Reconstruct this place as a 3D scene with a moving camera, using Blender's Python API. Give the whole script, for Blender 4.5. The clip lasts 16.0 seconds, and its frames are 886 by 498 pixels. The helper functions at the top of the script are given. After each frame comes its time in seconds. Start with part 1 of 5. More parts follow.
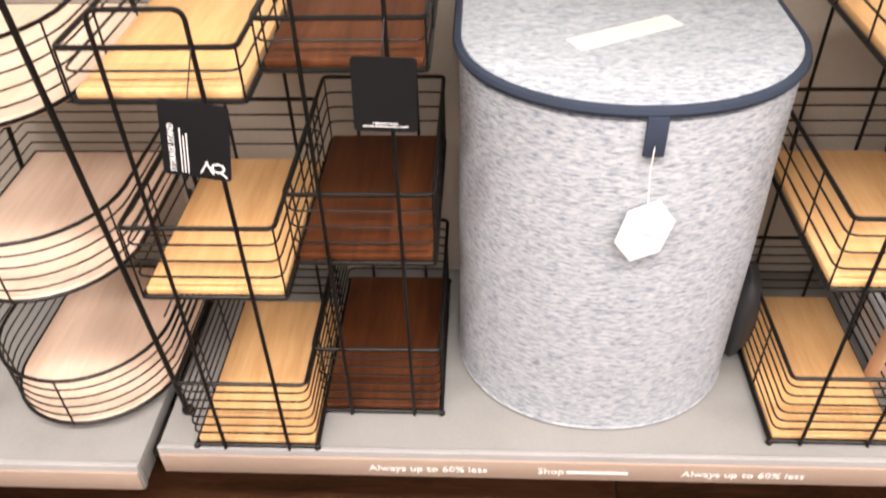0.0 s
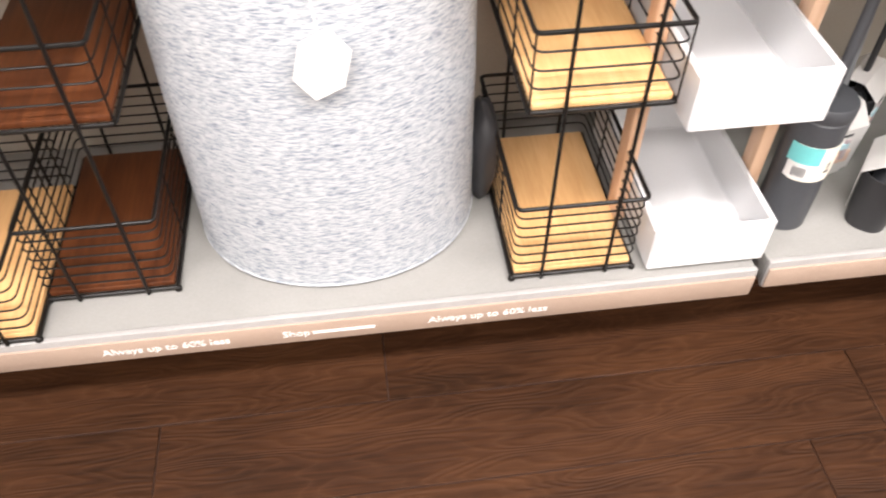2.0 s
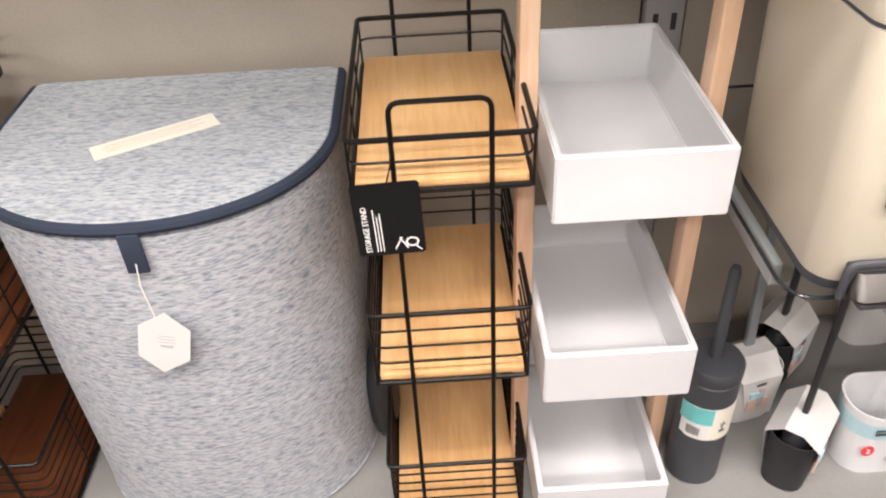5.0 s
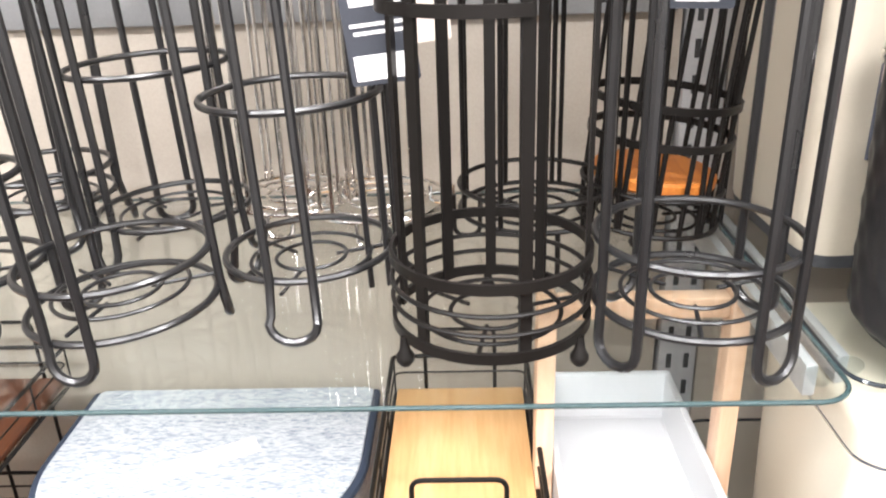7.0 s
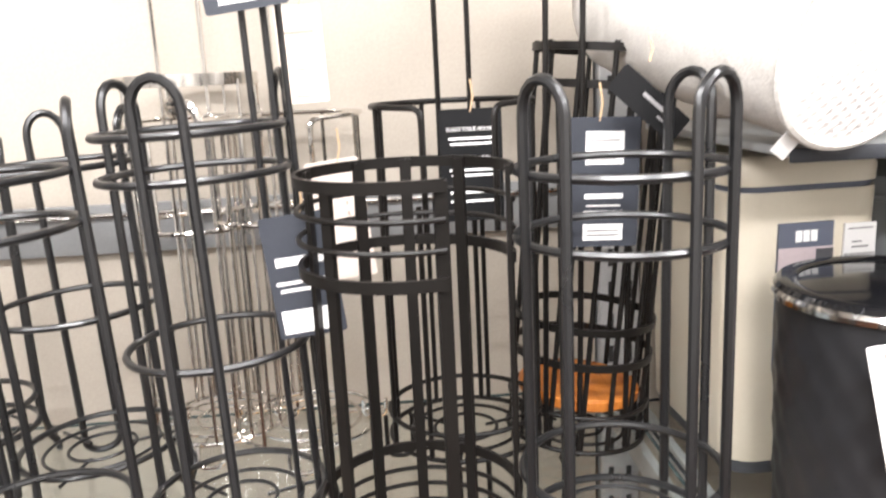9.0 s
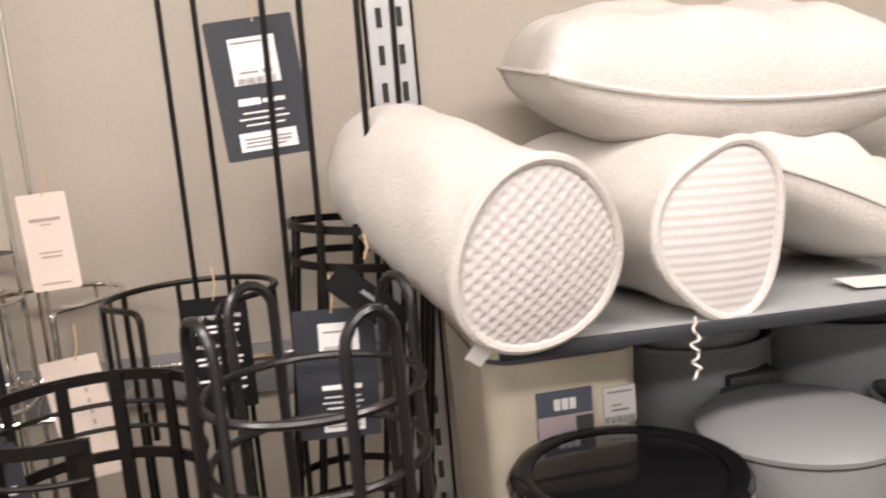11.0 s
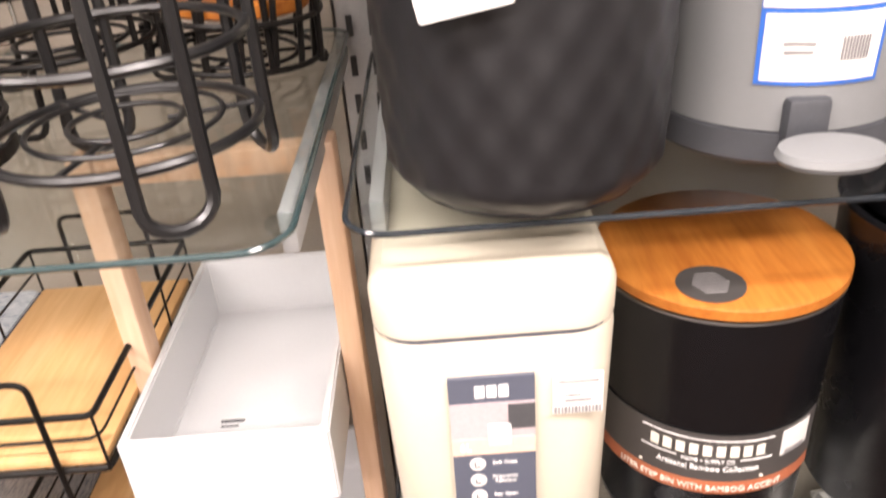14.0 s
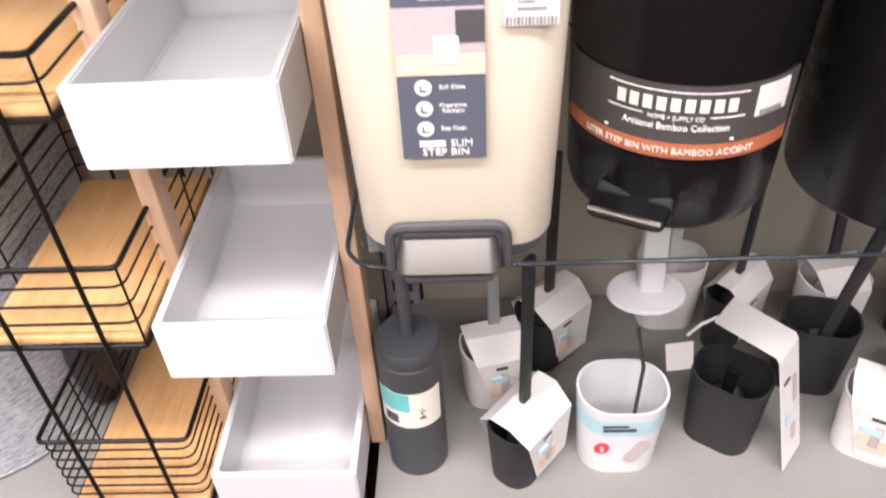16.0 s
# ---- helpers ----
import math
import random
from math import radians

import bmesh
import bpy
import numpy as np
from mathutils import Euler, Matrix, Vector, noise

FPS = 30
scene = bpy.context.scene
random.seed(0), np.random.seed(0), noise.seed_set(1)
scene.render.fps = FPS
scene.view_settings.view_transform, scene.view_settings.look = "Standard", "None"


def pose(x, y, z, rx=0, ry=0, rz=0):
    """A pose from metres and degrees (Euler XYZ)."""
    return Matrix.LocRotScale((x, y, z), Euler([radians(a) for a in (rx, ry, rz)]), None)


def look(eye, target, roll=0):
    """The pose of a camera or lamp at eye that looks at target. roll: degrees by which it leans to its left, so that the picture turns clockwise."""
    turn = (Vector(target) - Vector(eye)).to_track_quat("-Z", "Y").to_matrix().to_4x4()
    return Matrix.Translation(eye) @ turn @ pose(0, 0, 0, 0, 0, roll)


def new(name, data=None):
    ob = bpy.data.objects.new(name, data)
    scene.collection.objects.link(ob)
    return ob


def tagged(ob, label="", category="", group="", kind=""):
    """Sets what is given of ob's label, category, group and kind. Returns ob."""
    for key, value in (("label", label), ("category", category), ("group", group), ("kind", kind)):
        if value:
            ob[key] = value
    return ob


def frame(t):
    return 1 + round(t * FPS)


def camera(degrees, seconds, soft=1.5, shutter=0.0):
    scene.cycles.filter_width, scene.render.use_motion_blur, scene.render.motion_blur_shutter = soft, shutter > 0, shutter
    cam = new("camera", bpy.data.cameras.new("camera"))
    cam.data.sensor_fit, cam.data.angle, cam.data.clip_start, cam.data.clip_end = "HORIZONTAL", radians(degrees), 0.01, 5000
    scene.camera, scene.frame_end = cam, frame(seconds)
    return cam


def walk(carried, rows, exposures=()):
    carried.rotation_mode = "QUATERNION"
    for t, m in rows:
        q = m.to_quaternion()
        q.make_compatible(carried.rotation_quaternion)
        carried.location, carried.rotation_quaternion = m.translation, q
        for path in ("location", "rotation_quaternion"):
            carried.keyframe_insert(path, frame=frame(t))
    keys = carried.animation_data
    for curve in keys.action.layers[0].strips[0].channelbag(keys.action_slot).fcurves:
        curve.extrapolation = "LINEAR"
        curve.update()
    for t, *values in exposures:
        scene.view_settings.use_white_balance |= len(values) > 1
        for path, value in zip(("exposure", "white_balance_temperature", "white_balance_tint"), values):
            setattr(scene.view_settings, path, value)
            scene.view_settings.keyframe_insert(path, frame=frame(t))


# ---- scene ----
cam = camera(58.5, 16.0, soft=2.0, shutter=0.4)
PATH = [
    (0, (-0.096, -0.782, 1.28), (-0.194, 0.758, 0.007), -1.9),
    (0.5, (-0.073, -0.788, 1.249), (-0.18, 0.67, -0.116), -2.1),
    (1, (-0.025, -0.777, 1.231), (-0.073, 0.636, -0.183), -3.7),
    (1.5, (0.033, -0.779, 1.211), (0.159, 0.597, -0.235), -1.0),
    (2, (0.151, -0.775, 1.194), (0.329, 0.553, -0.291), 0.2),
    (2.5, (0.244, -0.784, 1.218), (0.419, 0.56, -0.253), 0.7),
    (3, (0.288, -0.767, 1.272), (0.469, 0.676, -0.102), 0.7),
    (3.5, (0.276, -0.717, 1.313), (0.475, 0.784, 0.007), 0.1),
    (3.7, (0.298, -0.703, 1.315), (0.495, 0.814, 0.027), -0.3),
    (5.8, (0.492, -0.692, 1.364), (0.419, 0.987, 0.28), -3.0),
    (6, (0.484, -0.688, 1.414), (0.415, 1.037, 0.405), -2.3),
    (6.5, (0.475, -0.68, 1.511), (0.411, 1.133, 0.669), -1.7),
    (7, (0.486, -0.679, 1.535), (0.426, 1.159, 0.75), -1.9),
    (7.5, (0.485, -0.679, 1.551), (0.451, 1.197, 0.86), -2.0),
    (8, (0.486, -0.684, 1.554), (0.478, 1.232, 0.983), -1.9),
    (10.3, (0.598, -0.659, 1.721), (0.843, 1.295, 1.372), -4.6),
    (10.5, (0.627, -0.657, 1.723), (0.87, 1.3, 1.389), -4.9),
    (11, (0.733, -0.661, 1.741), (0.978, 1.302, 1.448), -5.1),
    (11.5, (0.81, -0.685, 1.712), (1.054, 1.284, 1.456), -4.7),
    (12, (0.875, -0.672, 1.627), (1.107, 1.283, 1.276), -4.3),
    (12.5, (0.899, -0.594, 1.56), (1.103, 1.311, 0.987), -4.0),
    (13, (0.878, -0.529, 1.493), (1.033, 1.343, 0.805), -4.1),
    (13.5, (0.894, -0.529, 1.429), (0.938, 1.292, 0.603), -4.5),
    (14, (0.91, -0.542, 1.383), (0.9, 1.199, 0.398), -4.5),
    (14.5, (0.908, -0.55, 1.35), (0.857, 1.128, 0.263), -3.6),
    (15, (0.914, -0.57, 1.291), (0.838, 1.06, 0.134), -3.3),
    (15.5, (0.935, -0.589, 1.245), (0.853, 0.998, 0.032), -3.3),
    (16, (0.956, -0.605, 1.207), (0.877, 0.93, -0.073), -3.4),
]
walk(cam, [(t, look(eye, target, roll)) for t, eye, target, roll in PATH],
     [(0, 0.15, 6600, 16), (1, 0.3, 6600, 14), (2, 0.44, 6400, 13), (3, 0.15, 6350, 11), (3.5, -0.1, 6400, 12), (5.8, -0.32, 6500, 15), (6.1, -0.15, 6400, 14),
      (6.5, 0.5, 6200, 12), (7, 0.66, 6050, 11), (8, 0.9, 5950, 10), (10.3, -0.5, 6500, 13), (11, -0.75, 6650, 15), (11.6, -0.82, 6500, 12), (12, -0.4, 6400, 12),
      (12.5, 0.84, 6400, 11), (13.2, 0.6, 6600, 11), (13.6, 0.3, 6750, 16), (14, 0.2, 6750, 19), (15, 0.02, 6500, 18), (16, -0.02, 6250, 18)])

# ---------- world and light ----------
world = bpy.data.worlds.new("store_air")
scene.world = world
world.use_nodes = True
world.node_tree.nodes["Background"].inputs[0].default_value = (1.0, 0.97, 0.93, 1)
world.node_tree.nodes["Background"].inputs[1].default_value = 0.25
LAMP_POWER = 62.0
for lx in (-1.3, 0.35, 2.0):
    for ly in (-1.15, -2.7):
        ld = bpy.data.lights.new("ceiling_panel_light", "AREA")
        ld.shape, ld.size, ld.size_y = "RECTANGLE", 1.2, 0.32
        ld.energy, ld.color = LAMP_POWER, (1.0, 0.945, 0.9)
        lo = new("ceiling_panel_light", ld)
        lo.matrix_world = pose(lx, ly, 3.06)


# ---------- materials ----------
def base_mat(name, color, rough=0.5, metal=0.0, spec=0.5):
    m = bpy.data.materials.new(name)
    m.use_nodes = True
    b = m.node_tree.nodes["Principled BSDF"]
    b.inputs["Base Color"].default_value = (*color, 1)
    b.inputs["Roughness"].default_value = rough
    b.inputs["Metallic"].default_value = metal
    b.inputs["Specular IOR Level"].default_value = spec
    return m, m.node_tree.nodes, m.node_tree.links, b


def coords(N, L, scale=(1, 1, 1), rot=(0, 0, 0), random_shift=False):
    tc, mp = N.new("ShaderNodeTexCoord"), N.new("ShaderNodeMapping")
    mp.inputs["Scale"].default_value, mp.inputs["Rotation"].default_value = scale, rot
    L.new(tc.outputs["Object"], mp.inputs["Vector"])
    if random_shift:
        oi, mul = N.new("ShaderNodeObjectInfo"), N.new("ShaderNodeMath")
        mul.operation = "MULTIPLY"
        mul.inputs[1].default_value = 17.0
        L.new(oi.outputs["Random"], mul.inputs[0])
        L.new(mul.outputs[0], mp.inputs["Location"])
    return mp.outputs["Vector"]


def noise_tex(N, L, vec, scale, detail=4, rough=0.55):
    n = N.new("ShaderNodeTexNoise")
    n.inputs["Scale"].default_value, n.inputs["Detail"].default_value, n.inputs["Roughness"].default_value = scale, detail, rough
    L.new(vec, n.inputs["Vector"])
    return n.outputs["Fac"]


def ramp(N, L, fac, stops):
    r = N.new("ShaderNodeValToRGB")
    while len(r.color_ramp.elements) < len(stops):
        r.color_ramp.elements.new(0.5)
    for e, (p, c) in zip(r.color_ramp.elements, stops):
        e.position, e.color = p, (*c, 1)
    L.new(fac, r.inputs["Fac"])
    return r.outputs["Color"]


def mix(N, L, a, b, fac, mode="MIX"):
    m = N.new("ShaderNodeMix")
    m.data_type, m.blend_type = "RGBA", mode
    if isinstance(fac, float):
        m.inputs["Factor"].default_value = fac
    else:
        L.new(fac, m.inputs["Factor"])
    L.new(a, m.inputs["A"])
    L.new(b, m.inputs["B"])
    return m.outputs["Result"]


def bump(N, L, b, height, strength=0.2, dist=0.002):
    n = N.new("ShaderNodeBump")
    n.inputs["Strength"].default_value, n.inputs["Distance"].default_value = strength, dist
    L.new(height, n.inputs["Height"])
    L.new(n.outputs["Normal"], b.inputs["Normal"])


def surface(name, color, rough=0.5, metal=0.0, spec=0.5, vary=0.12, grain=260, stain=9, bumpy=0.08, rvary=0.08):
    """Plain painted, plastic or metal surface with fine grain and larger blotches."""
    m, N, L, b = base_mat(name, color, rough, metal, spec)
    v = coords(N, L, random_shift=True)
    big, fine = noise_tex(N, L, v, stain, 5), noise_tex(N, L, v, grain, 3)
    lo, hi = [max(0, c * (1 - vary)) for c in color], [min(1, c * (1 + vary)) for c in color]
    c1 = ramp(N, L, big, [(0.3, lo), (0.7, hi)])
    c2 = ramp(N, L, fine, [(0.3, lo), (0.7, hi)])
    L.new(mix(N, L, c1, c2, 0.4), b.inputs["Base Color"])
    rr = N.new("ShaderNodeMapRange")
    rr.inputs["To Min"].default_value, rr.inputs["To Max"].default_value = max(0.02, rough - rvary), min(1, rough + rvary)
    L.new(big, rr.inputs["Value"])
    L.new(rr.outputs[0], b.inputs["Roughness"])
    if bumpy:
        bump(N, L, b, fine, bumpy, 0.001)
    return m


def wood(name, dark, mid, light, along="y", rough=0.45, scale=1.0):
    m, N, L, b = base_mat(name, mid, rough, 0.0, 0.28)
    s = {"x": (2.2, 26, 26), "y": (26, 2.2, 26), "z": (26, 26, 2.2)}[along]
    v = coords(N, L, [k * scale for k in s], random_shift=True)
    n1 = noise_tex(N, L, v, 1.0, 6, 0.6)
    n2 = noise_tex(N, L, v, 5.0, 3, 0.6)
    c1 = ramp(N, L, n1, [(0.28, dark), (0.5, mid), (0.74, light)])
    c2 = ramp(N, L, n2, [(0.35, dark), (0.65, light)])
    L.new(mix(N, L, c1, c2, 0.3), b.inputs["Base Color"])
    bump(N, L, b, n2, 0.15, 0.0008)
    return m


def heather():
    m, N, L, b = base_mat("heather_fabric", (0.6, 0.62, 0.66), 0.95, 0, 0.15)
    v = coords(N, L, (58, 58, 300))
    v2 = coords(N, L, (95, 95, 500))
    vw = coords(N, L, (700, 700, 900))
    n1, n2, n3 = noise_tex(N, L, v, 1, 3, 0.6), noise_tex(N, L, v2, 1, 2, 0.6), noise_tex(N, L, vw, 1, 1)
    c1 = ramp(N, L, n1, [(0.3, (0.1, 0.125, 0.165)), (0.42, (0.27, 0.3, 0.345)), (0.5, (0.41, 0.435, 0.462)), (0.62, (0.52, 0.535, 0.545))])
    c2 = ramp(N, L, n2, [(0.34, (0.11, 0.14, 0.19)), (0.49, (0.41, 0.435, 0.462)), (0.6, (0.53, 0.54, 0.55))])
    L.new(mix(N, L, c1, c2, 0.5), b.inputs["Base Color"])
    a = N.new("ShaderNodeMath")
    a.operation = "ADD"
    L.new(n2, a.inputs[0])
    L.new(n3, a.inputs[1])
    bump(N, L, b, a.outputs[0], 0.35, 0.0012)
    return m


def heather_lid():
    m = heather()
    m.name = "heather_fabric_lid"
    for n in m.node_tree.nodes:
        if n.type == "MAPPING":
            s = n.inputs["Scale"].default_value
            n.inputs["Scale"].default_value = (s[0], s[2], s[1])
    return m


def plank_floor():
    """Embossed wood-look vinyl: ringed grain round knots, worn brown patches."""
    m, N, L, b = base_mat("dark_plank_vinyl", (0.06, 0.021, 0.0075), 0.5, 0, 0.15)
    v = coords(N, L, (2.6, 13, 13), random_shift=True)
    big = noise_tex(N, L, coords(N, L, (1.3, 5, 5), random_shift=True), 1.0, 7, 0.68)
    field = noise_tex(N, L, v, 0.62, 2.5, 0.5)
    mul, sin, up = N.new("ShaderNodeMath"), N.new("ShaderNodeMath"), N.new("ShaderNodeMapRange")
    mul.operation, sin.operation = "MULTIPLY", "SINE"
    mul.inputs[1].default_value = 210.0
    L.new(field, mul.inputs[0])
    L.new(mul.outputs[0], sin.inputs[0])
    up.inputs["From Min"].default_value = -1.0
    L.new(sin.outputs[0], up.inputs["Value"])
    rings_ = up.outputs[0]
    fine = noise_tex(N, L, coords(N, L, (9, 150, 150), random_shift=True), 1.0, 4, 0.6)
    c1 = ramp(N, L, big, [(0.3, (0.006, 0.0025, 0.001)), (0.48, (0.03, 0.011, 0.004)), (0.62, (0.062, 0.024, 0.009)), (0.74, (0.1, 0.042, 0.018))])
    c2 = ramp(N, L, rings_, [(0.0, (0.022, 0.008, 0.003)), (0.6, (0.058, 0.022, 0.009)), (0.92, (0.09, 0.038, 0.017)), (1.0, (0.15, 0.075, 0.04))])
    c3 = ramp(N, L, fine, [(0.35, (0.009, 0.0035, 0.0015)), (0.66, (0.06, 0.024, 0.01))])
    L.new(mix(N, L, mix(N, L, c1, c2, 0.13), c3, 0.36), b.inputs["Base Color"])
    a = N.new("ShaderNodeMath")
    a.operation = "ADD"
    L.new(rings_, a.inputs[0])
    L.new(fine, a.inputs[1])
    bump(N, L, b, a.outputs[0], 0.28, 0.0012)
    return m


def waffle():
    m, N, L, b = base_mat("waffle_cotton", (0.8, 0.78, 0.75), 0.95, 0, 0.1)
    v = coords(N, L)
    n = noise_tex(N, L, v, 900, 2)
    L.new(ramp(N, L, n, [(0.3, (0.58, 0.548, 0.53)), (0.7, (0.68, 0.648, 0.63))]), b.inputs["Base Color"])
    bump(N, L, b, n, 0.3, 0.001)
    return m


def terry():
    m, N, L, b = base_mat("white_terry", (0.83, 0.81, 0.77), 1.0, 0, 0.1)
    v = coords(N, L)
    n, big = noise_tex(N, L, v, 420, 3), noise_tex(N, L, v, 22, 4)
    L.new(ramp(N, L, n, [(0.3, (0.56, 0.532, 0.493)), (0.7, (0.69, 0.66, 0.617))]), b.inputs["Base Color"])
    a = N.new("ShaderNodeMath")
    a.operation = "ADD"
    L.new(n, a.inputs[0])
    L.new(big, a.inputs[1])
    bump(N, L, b, a.outputs[0], 0.5, 0.003)
    return m


def glass_mat(name, tint, rough=0.0):
    """Thin clear sheet: tinted see-through with a mirror gloss that grows at grazing angles."""
    m, N, L, b = base_mat(name, tint, rough)
    tr, gl, fr, mx = N.new("ShaderNodeBsdfTransparent"), N.new("ShaderNodeBsdfGlossy"), N.new("ShaderNodeLayerWeight"), N.new("ShaderNodeMixShader")
    pw, ad = N.new("ShaderNodeMath"), N.new("ShaderNodeMath")
    pw.operation, ad.operation = "POWER", "MULTIPLY_ADD"
    pw.inputs[1].default_value, ad.inputs[1].default_value, ad.inputs[2].default_value = 4.0, 0.6, 0.03
    fr.inputs["Blend"].default_value = 0.5
    tr.inputs["Color"].default_value = (*tint, 1)
    gl.inputs["Roughness"].default_value = rough
    L.new(fr.outputs["Facing"], pw.inputs[0])
    L.new(pw.outputs[0], ad.inputs[0])
    L.new(ad.outputs[0], mx.inputs[0])
    L.new(tr.outputs[0], mx.inputs[1])
    L.new(gl.outputs[0], mx.inputs[2])
    L.new(mx.outputs[0], N["Material Output"].inputs["Surface"])
    return m


M_FLOOR = plank_floor()
M_JOINT = surface("floor_joint", (0.03, 0.015, 0.01), 0.7)
M_DECK = surface("grey_powder_coat", (0.235, 0.23, 0.217), 0.5, stain=5)
M_STRIP = surface("taupe_ticket_strip", (0.37, 0.275, 0.215), 0.4, stain=4)
M_STRIPEDGE = surface("grey_strip_lip", (0.33, 0.32, 0.31), 0.4)
M_INK = surface("white_ink", (0.88, 0.87, 0.85), 0.5, bumpy=0)
M_KICK = surface("dark_kick_panel", (0.05, 0.045, 0.04), 0.6)
M_BACK = surface("beige_back_panel", (0.39, 0.345, 0.288), 0.55, stain=2.5)
M_UPRIGHT = surface("grey_upright_steel", (0.42, 0.42, 0.42), 0.45, 0.3)
# near-black colour standing in for the shade inside open slots
M_SLOTSHADE = surface("painted_slot_shade", (0.03, 0.03, 0.03), 0.8)
M_RAIL = surface("mid_grey_rail_paint", (0.2, 0.2, 0.2), 0.4)
M_SHELF = surface("grey_steel_shelf", (0.36, 0.37, 0.37), 0.45, 0.1)
M_DARKBACK = surface("dark_steel_bracket", (0.035, 0.038, 0.045), 0.5, 0.2)
M_GLASS = glass_mat("shelf_glass", (0.965, 0.985, 0.98))
M_GLASSEDGE = surface("green_glass_edge", (0.035, 0.06, 0.062), 0.15, 0, 0.8, bumpy=0)
M_DARKEDGE = surface("dark_glass_edge", (0.02, 0.025, 0.03), 0.12, 0, 0.6, bumpy=0)
M_CLEAR = glass_mat("clear_plastic", (0.9, 0.92, 0.92), 0.15)
M_WIRE = surface("black_wire_coat", (0.008, 0.0068, 0.006), 0.38, 0.0, 0.22, bumpy=0.03)
M_GUN = surface("gunmetal_wire", (0.0105, 0.0105, 0.011), 0.3, 0.0, 0.7, bumpy=0)
M_CHROME = surface("chrome_wire", (0.72, 0.7, 0.67), 0.12, 1.0, 0.5, bumpy=0)
M_BAMBOO = wood("light_bamboo", (0.54, 0.285, 0.11), (0.66, 0.385, 0.165), (0.74, 0.475, 0.235))
M_BAMBOOX = wood("bamboo_lid_wood", (0.3, 0.085, 0.013), (0.42, 0.14, 0.023), (0.52, 0.2, 0.04), scale=1.6)
M_WALNUT = wood("dark_walnut_board", (0.036, 0.0095, 0.003), (0.075, 0.022, 0.007), (0.125, 0.04, 0.0125))
M_PALE = wood("pale_beech_board", (0.66, 0.46, 0.33), (0.75, 0.555, 0.42), (0.81, 0.64, 0.51))
M_PINE = wood("pine_frame", (0.58, 0.36, 0.22), (0.68, 0.45, 0.3), (0.76, 0.55, 0.4), along="z")
M_WHITE = surface("white_lacquer", (0.67, 0.675, 0.685), 0.4, vary=0.03, bumpy=0.02)
M_HEATHER = heather()
M_LID = heather_lid()
M_NAVY = surface("navy_binding_tape", (0.022, 0.032, 0.055), 0.85, grain=700, bumpy=0.3)
M_PAPER = surface("white_card", (0.7, 0.685, 0.665), 0.75, vary=0.04)
M_CREAMP = surface("cream_paper_label", (0.78, 0.74, 0.64), 0.8, vary=0.05)
M_BLUSH = surface("blush_card", (0.72, 0.61, 0.53), 0.75, vary=0.04)
M_BLUSHINK = surface("faded_brown_print", (0.42, 0.33, 0.28), 0.7, bumpy=0)
M_TAG = surface("black_card_tag", (0.009, 0.009, 0.0095), 0.6, 0.0, 0.15)
M_NAVYTAG = surface("slate_card_tag", (0.03, 0.034, 0.045), 0.6)
M_STRING = surface("pale_cord", (0.75, 0.72, 0.66), 0.9)
M_TWINE = surface("jute_twine", (0.5, 0.36, 0.22), 0.95)
M_CREAM = surface("cream_enamel", (0.64, 0.58, 0.465), 0.32, vary=0.03, bumpy=0.02)
M_SLATE = surface("slate_blue_print", (0.095, 0.105, 0.14), 0.5, vary=0.05)
M_MAUVE = surface("mauve_photo_print", (0.5, 0.42, 0.43), 0.5)
M_PEACH = surface("peach_photo_print", (0.72, 0.53, 0.42), 0.5)
M_GREYPRINT = surface("grey_print", (0.07, 0.07, 0.075), 0.6)
M_FAINT = surface("pale_grey_print", (0.26, 0.25, 0.25), 0.6)
M_BLACKGLOSS = surface("gloss_black_plastic", (0.006, 0.006, 0.007), 0.08, 0, 0.6, bumpy=0, rvary=0.03)
M_BLACKBODY = surface("faceted_black_plastic", (0.014, 0.014, 0.0155), 0.44, 0, 0.5, bumpy=0)
M_BLACKSATIN = surface("satin_black_steel", (0.006, 0.006, 0.007), 0.26, 0.0, 0.35, bumpy=0.02)
M_BLACKMATT = surface("matt_black_plastic", (0.022, 0.022, 0.024), 0.55)
M_CHARCOAL = surface("charcoal_plastic", (0.055, 0.058, 0.065), 0.5)
M_ADGREY = surface("light_grey_enamel", (0.212, 0.219, 0.222), 0.4, vary=0.03)
M_MIDGREY = surface("mid_grey_enamel", (0.22, 0.23, 0.24), 0.4, vary=0.05)
M_STEEL = surface("brushed_steel", (0.22, 0.21, 0.2), 0.42, 1.0, grain=500)
M_BLUE = surface("blue_print", (0.03, 0.135, 0.5), 0.5)
M_RED = surface("red_print", (0.66, 0.05, 0.06), 0.5)
M_TEAL = surface("teal_print", (0.16, 0.55, 0.55), 0.5)
M_SKY = surface("pale_blue_print", (0.45, 0.66, 0.72), 0.5)
M_TMGREY = surface("dark_grey_band_print", (0.06, 0.055, 0.052), 0.5)
M_COPPER = surface("copper_orange_print", (0.42, 0.13, 0.06), 0.5)
M_TERRY = terry()
M_WAFFLE = waffle()
M_CEIL = surface("white_ceiling_tile", (0.75, 0.74, 0.72), 0.9)
M_WALL = surface("white_painted_wall", (0.45, 0.43, 0.4), 0.85)
M_DIFF, _n, _l, _b = base_mat("lamp_diffuser", (0.9, 0.9, 0.88), 0.5)
_b.inputs["Emission Color"].default_value = (1, 0.965, 0.91, 1)
_b.inputs["Emission Strength"].default_value = 6.0


